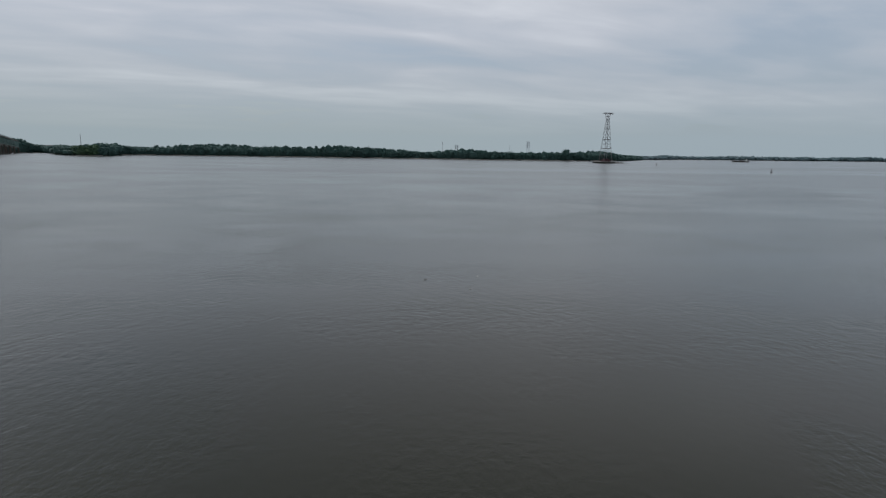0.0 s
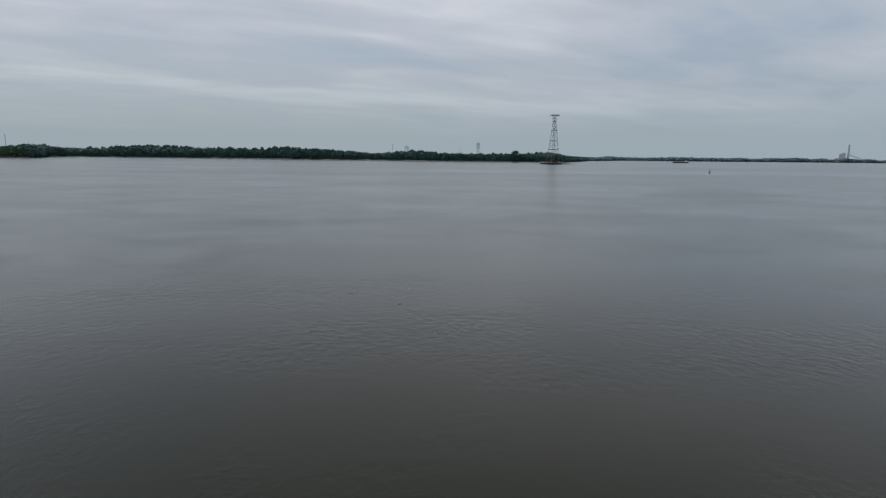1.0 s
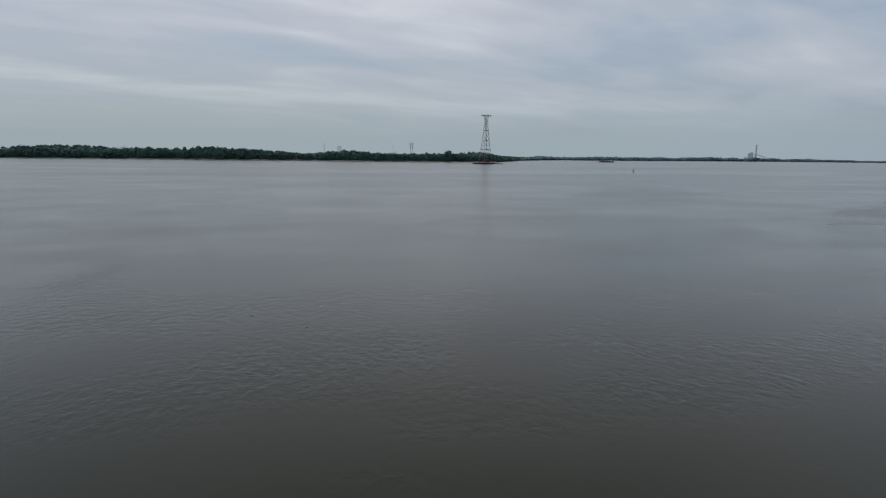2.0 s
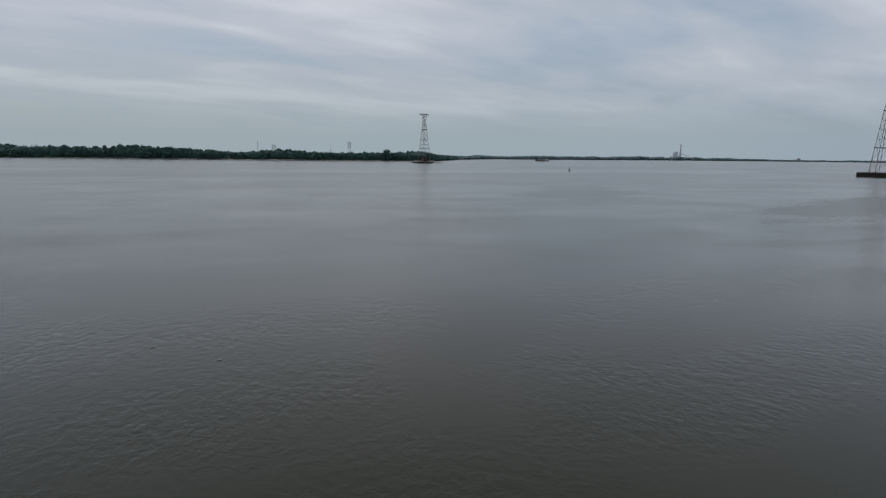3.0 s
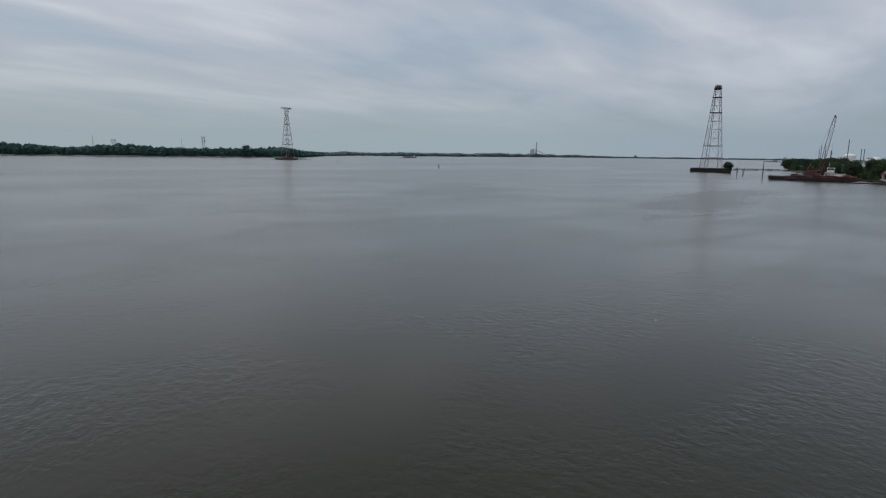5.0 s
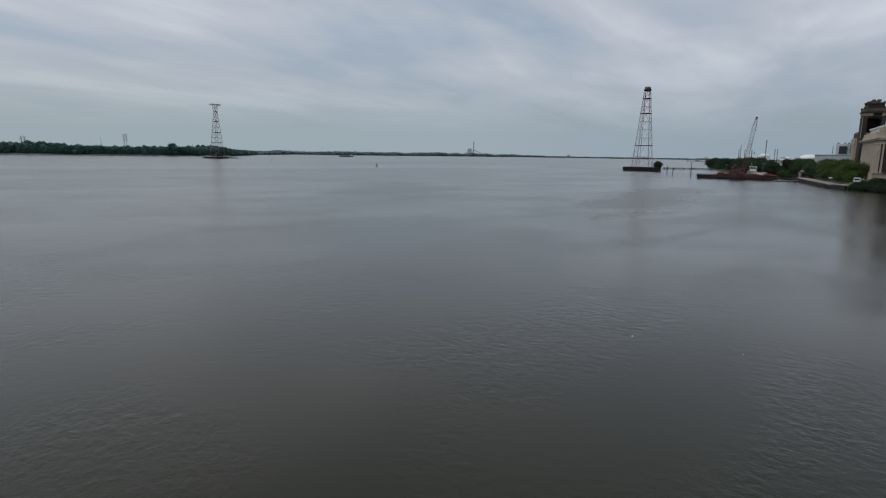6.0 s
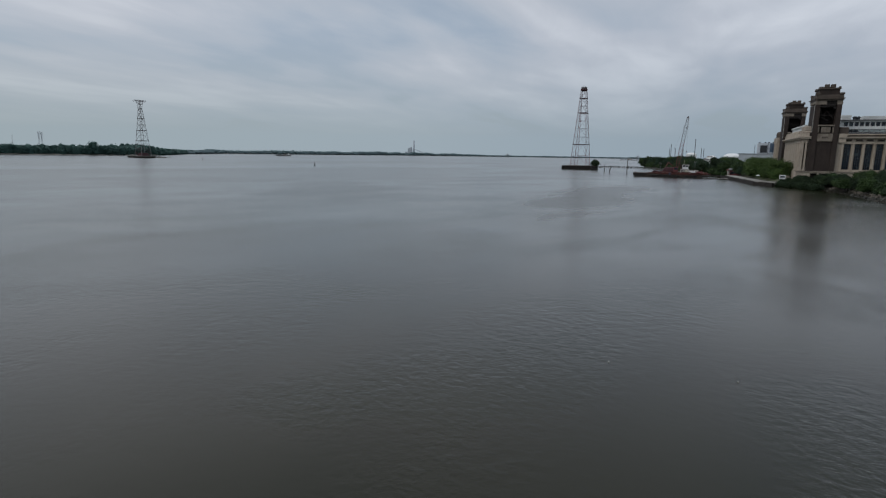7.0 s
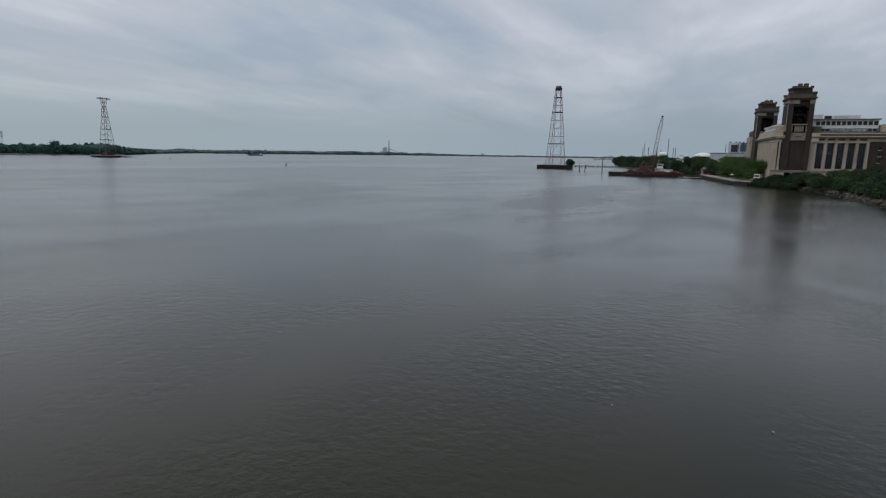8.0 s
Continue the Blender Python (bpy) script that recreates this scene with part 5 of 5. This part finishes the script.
# Steel takes the pale cladding colour, which paints the distance haze on it.
def twin_pylon(x, y, high, turn, label):
    root = thing("transmission_pylon", pose(x, y, 2, 0, 0, turn), label, "pylon", "far bank power line")
    for s in (-5, 5):
        bm = bmesh.new()
        for w in (-3.2, 3.2):
            beam(bm, (s, 0, high * 0.60), (s + w * 1.3, 0, high * 1.04), 0.9)
        lev = [high * k / 6 for k in range(7)]
        for z0, z1 in zip(lev, lev[1:]):
            a, b = square_at(5 - 3.2 * z0 / high, z0), square_at(5 - 3.2 * z1 / high, z1)
            for i in range(4):
                beam(bm, a[i] + Vector((s, 0, 0)), b[i] + Vector((s, 0, 0)), 0.3)
                beam(bm, a[i] + Vector((s, 0, 0)), b[(i + 1) % 4] + Vector((s, 0, 0)), 0.22)
        part("mast_leg", bm, PANEL, root)
    part("crossarm", beams([((-13, 0, high * 0.72), (13, 0, high * 0.72)), ((-11, 0, high * 0.84), (11, 0, high * 0.84)), ((-6, 0, high * 0.6), (6, 0, high * 0.72)), ((-13, 0, high * 0.72), (-6, 0, high)), ((13, 0, high * 0.72), (6, 0, high))], 0.4), PANEL, root)


twin_pylon(383, 2587, 67, 25, "hazy grey twin lattice power pylon")
twin_pylon(56, 2614, 49, 25, "hazy grey twin lattice power pylon")


# Haze over the far plant is carried by its pale blue-grey colour.
def distant_power_plant():
    root = thing("chimney_plant", pose(2559, 2992, 3, 0, 0, -40), "distant pale power plant with one tall chimney", "power plant")
    bm = bmesh.new()
    lathe(bm, [(6.4, -3), (4.8, 60), (4.0, 98)], 16)
    part("chimney", bm, PANEL, root)
    part("boiler_house", boxes((-42, -12, -14, 14, -3, 47), (-30, -14, -10, 10, 47, 53), bevel=0.5), PANEL, root)
    part("turbine_hall", boxes((-62, -43, -14, 14, -3, 22), (8, 30, -10, 10, -3, 14), bevel=0.5), PANEL, root)
    bm = bmesh.new()
    beam(bm, (6, 0, 40), (70, 0, 14), 4)
    part("coal_conveyor", bm, PANEL, root)


distant_power_plant()


def far_jetty():
    root = thing("loading_jetty", pose(3553, 2977, 0, 0, 0, -35), "distant grey loading jetty with a squat tower", "jetty")
    part("platform", boxes((-45, 40, -8, 8, 2, 6)), CONCRETE, root)
    part("tower", boxes((-16, 6, -7, 7, 6, 17), (-10, 0, -5, 5, 17, 24), bevel=0.5), STEEL, root)
    part("trestle", beams([((x, 0, -2), (x, 0, 3)) for x in range(-40, 41, 10)], 2.5), CONCRETE, root)


far_jetty()


def near_jetty():
    root = thing("tanker_pier", pose(1640, 895, 0, 0, 0, -60), "low distant pier with loading masts", "pier")
    part("platform", boxes((-30, 60, -6, 6, 1.8, 3.2)), HULL, root)
    part("piles", beams([((x, y, -2), (x, y, 1.8)) for x in range(-28, 60, 8) for y in (-5, 5)], 1.2, 6), TIMBER, root)
    part("loading_mast", beams([((22, 0, 3.6), (22, 0, 17)), ((14, 0, 3.6), (22, 0, 15)), ((30, 0, 3.6), (22, 0, 15)), ((16, 0, 12), (30, 0, 12))], 1.0), STEEL, root)
    part("shed", boxes((-8, 4, -4, 4, 3.2, 6.8), bevel=0.2), GREY_PAINT, root)


near_jetty()


# ---- near bank: works, tanks, wharf ----
def dome_tank(x, y, radius, wall, label):
    root = thing("storage_tank", pose(x, y, 3), label, "tank", "white domed tanks")
    bm = bmesh.new()
    lathe(bm, [(radius, -2), (radius, wall), (radius * 1.02, wall), (radius * 1.02, wall + 0.4)], 32)
    part("shell", bm, WHITE, root)
    bm = bmesh.new()
    rise = radius * 0.46
    lathe(bm, [(radius * math.cos(a), wall + 0.4 + rise * math.sin(a)) for a in (k * math.pi / 2 / 9 for k in range(9))] + [(0.3, wall + 0.4 + rise)], 32)
    dome = part("dome_roof", bm, WHITE, root)
    for f in dome.data.polygons:
        f.use_smooth = True


dome_tank(1009, 378, 13.5, 9.5, "large white storage tank with a shallow dome")
dome_tank(987.6, 436.3, 8.5, 12.3, "white storage tank with a shallow dome")
dome_tank(1001.5, 407, 5.5, 9.0, "white storage tank with a shallow dome")


def works():
    root = thing("industrial_building", pose(563, 199, 0, 0, 0, -72), "blue-white clad industrial building with a taller block", "building")
    part("low_hall", boxes((-17, 15, -8, 20, 2, 14.3), bevel=0.1), PANEL, root)
    part("low_roof", boxes((-17.4, 15.4, -8.4, 20.4, 14.3, 14.7)), ROOFING, root)
    part("high_block", boxes((-3, 14, -2, 18, 14.7, 23.8), bevel=0.1), PANEL, root)
    part("louvre_bank", boxes((-0.8, 4.6, -2.2, -2.004, 15.6, 22.0)), FRAME, root)
    part("duct", boxes((11.5, 13.2, -3.5, -2.204, 14.7, 23.0)), PANEL, root)
    part("blue_cladding", boxes((6.6, 13.9, -2.2, -2.004, 16.0, 23.8)), NAVY, root, "dark blue cladding panel")
    part("pipe_rack", beams([((5.0, -2.6, 14.7), (5.0, -2.6, 24.8)), ((8.8, -2.6, 14.7), (8.8, -2.6, 23.6)), ((5.0, -2.6, 19.0), (8.8, -2.6, 19.0)), ((12.6, -4.0, 8.0), (12.6, -4.0, 23.4))], 0.35, 6), FRAME, root)
    for x in (-1.5, 3, 6, 9):
        bm = bmesh.new()
        lathe(bm, [(0.5, 23.8), (0.5, 24.6), (0.8, 24.8), (0.4, 25.0)], 8, x, 2)
        part("roof_vent", bm, FRAME, root)
    for k in range(9):
        part("wall_seam", boxes((-16 + k * 3.6, -15.7 + k * 3.6, -8.14, -8.004, 3, 14.2)), PANEL, root)
    bm = bmesh.new()
    beam(bm, (-5.0, 0, 14.7), (-5.0, 0, 22.5), 0.4, 8)
    part("flue", bm, FRAME, root)


works()


def gable_shed(x, y, turn, l, w, h, material, label, category="shed"):
    root = thing("gabled_shed", pose(x, y, 0, 0, 0, turn), label, category)
    part("walls", boxes((-l / 2, l / 2, -w / 2, w / 2, 1.5, h), bevel=0.05), material, root)
    bm = bmesh.new()
    a, b = l / 2 + 0.4, w / 2 + 0.4
    v = [bm.verts.new(p) for p in ((-a, -b, h), (a, -b, h), (a, b, h), (-a, b, h), (-a, 0, h + w * 0.3), (a, 0, h + w * 0.3))]
    for f in ((0, 1, 5, 4), (2, 3, 4, 5), (0, 4, 3), (1, 2, 5), (0, 3, 2, 1)):
        bm.faces.new([v[i] for i in f])
    bmesh.ops.recalc_face_normals(bm, faces=bm.faces)
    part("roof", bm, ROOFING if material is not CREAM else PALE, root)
    part("door", boxes((-1.2, 1.2, -w / 2 - 0.06, -w / 2 - 0.004, 2.5, h - 0.8)), FRAME, root)
    for k in (-0.32, 0.32):
        part("window", boxes((k * l - 0.7, k * l + 0.7, -w / 2 - 0.05, -w / 2 - 0.004, h - 2.0, h - 0.8)), GLASS, root)


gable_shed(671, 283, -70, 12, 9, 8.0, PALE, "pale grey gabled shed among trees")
for b, reach, l, h in ((-35.9, 1850, 34, 14.5), (-35.45, 1800, 22, 13.5), (-34.95, 1790, 40, 14.5)):
    at = polar(b, reach)
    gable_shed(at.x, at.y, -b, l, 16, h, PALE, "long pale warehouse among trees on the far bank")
gable_shed(312, 133.0, -66, 5, 3.4, 4.2, RED_STEEL, "small red-brown hut on the wharf")


def hopper_tower():
    root = thing("hopper_tower", pose(671, 284, 0), "pale tapering hopper tower above trees", "tower")
    bm = bmesh.new()
    bmesh.ops.create_cone(bm, cap_ends=True, segments=4, radius1=7.5, radius2=3.4, depth=9, matrix=Matrix.Translation((0, 0, 7)) @ Matrix.Rotation(radians(45), 4, "Z"))
    part("body", bm, PALE, root)
    part("top_house", boxes((-2.2, 2.2, -2.2, 2.2, 11.5, 12.7), bevel=0.1), GREY_PAINT, root)


hopper_tower()


def seawall():
    """Low dark wharf wall in front of the station, with a pale walk on top."""
    root = thing("seawall", Matrix.Identity(4), "low dark timber-and-concrete wharf wall along the water", "seawall", kind="structure")
    line = [Vector((236.5, 94.5, 0)), Vector((242, 102.5, 0)), Vector((280, 122.5, 0)), Vector((320, 143, 0))]
    for p, q in zip(line, line[1:]):
        d = (q - p)
        n = max(1, int(d.length / 3))
        side = Vector((d.y, -d.x, 0)).normalized()
        for i in range(n):
            a, b = p.lerp(q, i / n), p.lerp(q, (i + 0.97) / n)
            bm = bmesh.new()
            prism(bm, [tuple(v.xy) for v in (a, a + side * 0.9, b + side * 0.9, b)][::-1], -2.0, 1.34 + 0.10 * math.sin(i * 2.3))
            bmesh.ops.recalc_face_normals(bm, faces=bm.faces)
            part("wall_panel", bm, TIMBER, root)
        bm = bmesh.new()
        prism(bm, [tuple(v.xy) for v in (p + side * 0.9, p + side * 5.2, q + side * 5.2, q + side * 0.9)][::-1], 0.7, 1.60)
        bmesh.ops.recalc_face_normals(bm, faces=bm.faces)
        part("walk_slab", bm, CONCRETE, root, "weathered concrete wharf walk")


seawall()


def van(m, label):
    root = thing("delivery_van", m, label, "van")
    bm = bmesh.new()
    out = [(-2.6, 0.45), (2.6, 0.45), (2.6, 1.1), (1.9, 1.35), (1.3, 2.35), (-2.6, 2.45)]
    a = [bm.verts.new((x, -0.98, z)) for x, z in out]
    b = [bm.verts.new((x, 0.98, z)) for x, z in out]
    bm.faces.new(a)
    bm.faces.new(list(reversed(b)))
    for i in range(6):
        bm.faces.new((a[(i + 1) % 6], a[i], b[i], b[(i + 1) % 6]))
    bmesh.ops.recalc_face_normals(bm, faces=bm.faces)
    bmesh.ops.bevel(bm, geom=bm.edges[:], offset=0.08, segments=2, affect="EDGES")
    part("body", bm, WHITE, root)
    part("windscreen", beams([((1.92, 0, 1.42), (1.42, 0, 2.25))], 0.12), GLASS, root)
    part("side_window", boxes((0.5, 1.25, -1.0, -0.984, 1.45, 2.1)), GLASS, root)
    part("rear_window", boxes((-2.64, -2.604, -0.8, 0.8, 1.5, 2.15)), GLASS, root)
    for x in (-1.7, 1.7):
        for y in (-0.86, 0.86):
            bm = bmesh.new()
            lathe(bm, [(0.36, -0.13), (0.40, -0.08), (0.40, 0.08), (0.36, 0.13)], 14)
            w = part("wheel", bm, RUBBER, root)
            w.matrix_local = pose(x, y, 0.40, 90)


van(pose(248.6, 94.6, 1.6, 0, 0, 12), "white panel van parked on the wharf")


def canopy(x, y, label):
    root = thing("party_tent", pose(x, y, 1.6) @ Matrix.Scale(0.62, 4), label, "tent")
    bm = bmesh.new()
    bmesh.ops.create_cone(bm, cap_ends=False, segments=4, radius1=1.5, radius2=0.05, depth=0.7, matrix=Matrix.Translation((0, 0, 2.6)) @ Matrix.Rotation(radians(45), 4, "Z"))
    bmesh.ops.solidify(bm, geom=bm.faces[:], thickness=0.04)
    part("canopy", bm, WHITE, root)
    for i in (-1.0, 1.0):
        for j in (-1.0, 1.0):
            bm = bmesh.new()
            beam(bm, (i, j, 0), (i, j, 2.3), 0.1, 6)
            part("pole", bm, STEEL, root)


canopy(266.8, 108.7, "small white pointed tent on the wharf")


def kiosk():
    """Small pale stall with an overhanging red roof, at the end of the wharf."""
    root = thing("kiosk", pose(313.5, 135.8, 1.7, 0, 0, 27), "small pale kiosk with a faded red roof on the wharf", "kiosk")
    part("body", boxes((-2.4, 2.4, -1.2, 1.2, 0, 2.2), bevel=0.05), GREY_PAINT, root)
    bm = bmesh.new()
    out = [(-1.7, 2.2), (1.7, 2.2), (1.6, 2.45), (0, 3.2), (-1.6, 2.45)]
    a, b = ([bm.verts.new((x, y, z)) for y, z in out] for x in (-2.9, 2.9))
    bm.faces.new(a)
    bm.faces.new(b[::-1])
    for i in range(5):
        bm.faces.new((a[(i + 1) % 5], a[i], b[i], b[(i + 1) % 5]))
    bmesh.ops.recalc_face_normals(bm, faces=bm.faces)
    part("roof", bm, RED_STEEL, root, "faded red roof")
    part("hatch", boxes((-2.44, -2.404, -0.8, 0.8, 0.9, 1.8)), GLASS, root)


kiosk()


def riprap():
    """Loose shore stones, too many to count."""
    rng = np.random.default_rng(77)
    verts, faces, wet = [], [], []
    quads = ((0, 3, 2, 1), (4, 5, 6, 7), (0, 1, 5, 4), (1, 2, 6, 5), (2, 3, 7, 6), (3, 0, 4, 7))
    shore = [p for p in near_line if 60 < p.x < 236 and p.y < 92]
    wharf = [p for p in near_line if 228 < p.x < 330 and 78 < p.y < 150]
    for n in range(4400):
        line = shore if n < 3000 else wharf
        k = rng.random() * (len(line) - 1.001)
        p = line[int(k)].lerp(line[int(k) + 1], k % 1)
        d = rng.random() * 6.0 if n < 3000 else -1.0 + 3.0 * rng.random()
        s = 0.25 + 0.60 * rng.random() ** 2
        turn = Euler(rng.random(3) * 6.28).to_matrix()
        c = Vector((p.x + INLAND.x * d, p.y + INLAND.y * d, -0.5 + d * 0.40))
        i0 = len(verts)
        for a in ((-1, -1, -1), (1, -1, -1), (1, 1, -1), (-1, 1, -1), (-1, -1, 1), (1, -1, 1), (1, 1, 1), (-1, 1, 1)):
            w = turn @ (Vector(a) * s * 0.5 * (0.7 + 0.6 * rng.random()))
            verts.append((c.x + w.x, c.y + w.y, c.z + w.z * 0.75))
        faces += [tuple(i0 + i for i in q) for q in quads]
        wet += [1 if d < 2.3 else 0] * 6
    ob = array_object("riprap", verts, faces, RIPRAP)
    ob.data.materials.append(WET_STONE)
    ob.data.polygons.foreach_set("material_index", wet)
    tagged(ob, "band of loose grey-brown stones along the shore", "rocks", kind="stuff")


riprap()

# near bank trees and shrubs
near_rng = np.random.default_rng(5)
def tree_set(leaves, size, greens):
    return [tree("broadleaf_tree", 80 + i, 9.0 + i * 0.8, 8.0 + (i % 2) * 1.5, leaves, size, greens[i % len(greens)], "leafy green tree on the near bank", "near bank trees", low=0.2, lobes_n=10, full=1.35, core=0.66, stray=0.5) for i in range(4)]


masters, plain = tree_set(7000, 0.20, (LEAF, LEAF_DARK)), tree_set(2400, 0.34, (LEAF_TEAL, LEAF_DARK, LEAF_TEAL, LEAF))
bright = [tree("broadleaf_tree", 70 + i, 9.0 + i * 0.8, 8.0 + (i % 2) * 1.5, 6500, 0.17, LEAF_BRIGHT, "feathery yellow-green tree on the wharf", "near bank trees", low=0.18, lobes_n=13, core=0.5, stray=0.85) for i in range(3)]
shrubs = [tree("shrub", 95 + i, 3.4, 4.6, 2400, 0.15, (LEAF_DARK, LEAF)[i % 2], "dense green shrub above the stony shore", "shore shrubs", low=0.12, lobes_n=7, category="shrub", full=1.4, core=0.66, stray=0.6, facets=1) for i in range(3)]
overhang = [tree("shrub", 130 + i, 3.2, 5.2, 2400, 0.15, LEAF_DARK, "dark green shrub overhanging the water's edge", "shore shrubs", low=0.08, lobes_n=7, category="shrub", full=1.4, core=0.66, stray=0.6, facets=1) for i in range(2)]


def belt(p, q, count, jitter, lo, hi, kinds, ground):
    for k in range(count):
        at = Vector((*p, 0)).lerp(Vector((*q, 0)), (k + 0.5) / count)
        s = lo + (hi - lo) * near_rng.random()
        place(kinds[int(near_rng.integers(len(kinds)))], at.x + near_rng.normal() * jitter, at.y + near_rng.normal() * jitter, ground, float(near_rng.random() * 360), float(s))


# thicket before the window front, along the shore
belt((236, 69), (204, 57), 9, 1.0, 0.34, 0.48, masters, 2.0)
belt((204, 57), (165, 41), 10, 1.0, 0.36, 0.52, masters, 1.8)
belt((240, 64), (200, 48), 9, 1.5, 0.36, 0.52, masters, 2.4)
belt((237, 80.5), (197, 58.5), 16, 0.8, 0.65, 1.0, shrubs, 1.7)
belt((197, 57.5), (161, 43), 14, 0.8, 0.7, 1.15, shrubs, 1.3)
belt((238, 78), (222, 70), 8, 0.8, 0.75, 1.0, shrubs, 2.0)
belt((246, 88), (236, 86), 7, 0.7, 0.5, 0.75, shrubs, 1.9)
belt((241, 83), (228, 72.5), 14, 0.7, 0.5, 0.8, shrubs, 1.5)
belt((238, 90), (233, 82), 10, 0.7, 0.40, 0.60, shrubs, 1.2)
belt((238, 92), (223, 76.5), 15, 0.5, 0.38, 0.60, overhang, 0.2)
belt((243, 94), (238, 89), 5, 0.5, 0.35, 0.5, shrubs, 1.2)
# wharf trees beside the towers
belt((253, 98.6), (304, 123.5), 11, 1.0, 0.36, 0.92, bright, 1.75)
belt((256, 96), (320, 124), 8, 2.0, 0.45, 0.90, bright, 2.0)
belt((274, 110), (300, 122.5), 4, 0.5, 0.30, 0.50, bright, 1.75)
place(bright[0], 254.5, 98.6, 1.75, 40.0, 0.50)
place(bright[2], 258.5, 102.5, 1.75, 150.0, 0.58)
# woods behind the barge and on the point downstream
belt((318, 134), (372, 160), 18, 2.0, 0.42, 0.58, plain, 2.6)
belt((345, 160), (440, 214), 20, 2.5, 0.45, 0.65, plain, 2.4)
belt((440, 214), (596, 322), 30, 3.0, 0.62, 0.82, plain, 2.0)
belt((470, 215), (620, 305), 24, 5.0, 0.66, 0.88, plain, 2.6)
belt((400, 170), (560, 225), 22, 5.0, 0.55, 0.75, plain, 3.0)
belt((600, 225), (760, 300), 18, 6.0, 0.6, 0.8, plain, 3.0)
belt((309, 136.5), (318, 141), 4, 0.4, 0.3, 0.42, shrubs, 1.4)
belt((300, 126), (322, 136), 8, 1.2, 0.40, 0.60, plain, 2.4)
belt((321, 139), (430, 214), 34, 0.8, 0.8, 1.2, shrubs, 1.0)
belt((430, 214), (592, 323), 44, 1.0, 0.9, 1.4, shrubs, 0.9)
for m in masters + bright + plain + shrubs + overhang:
    drop(m)


# ---- drifting flotsam ----
def flotsam(x, y, turn, length):
    bm = bmesh.new()
    beam(bm, (-length / 2, 0, 0.02), (length / 2, 0, 0.03), 0.05, 6, 0.03)
    beam(bm, (length * 0.1, 0, 0.04), (length * 0.3, length * 0.22, 0.06), 0.025, 5, 0.015)
    ob = mesh_object("driftwood", bm, GREY_PAINT)
    ob.matrix_world = pose(x, y, 0, 0, 0, turn)
    tagged(ob, "pale piece of driftwood floating on the river", "driftwood", "floating driftwood")


for x, y, turn, length in ((-1.4, 43.8, 20, 0.32), (2.9, 45.2, 70, 0.16), (2.1, 40.8, -10, 0.22), (36.1, 43.7, 35, 0.07), (38.2, 38.7, 80, 0.07)):
    flotsam(x, y, turn, length)
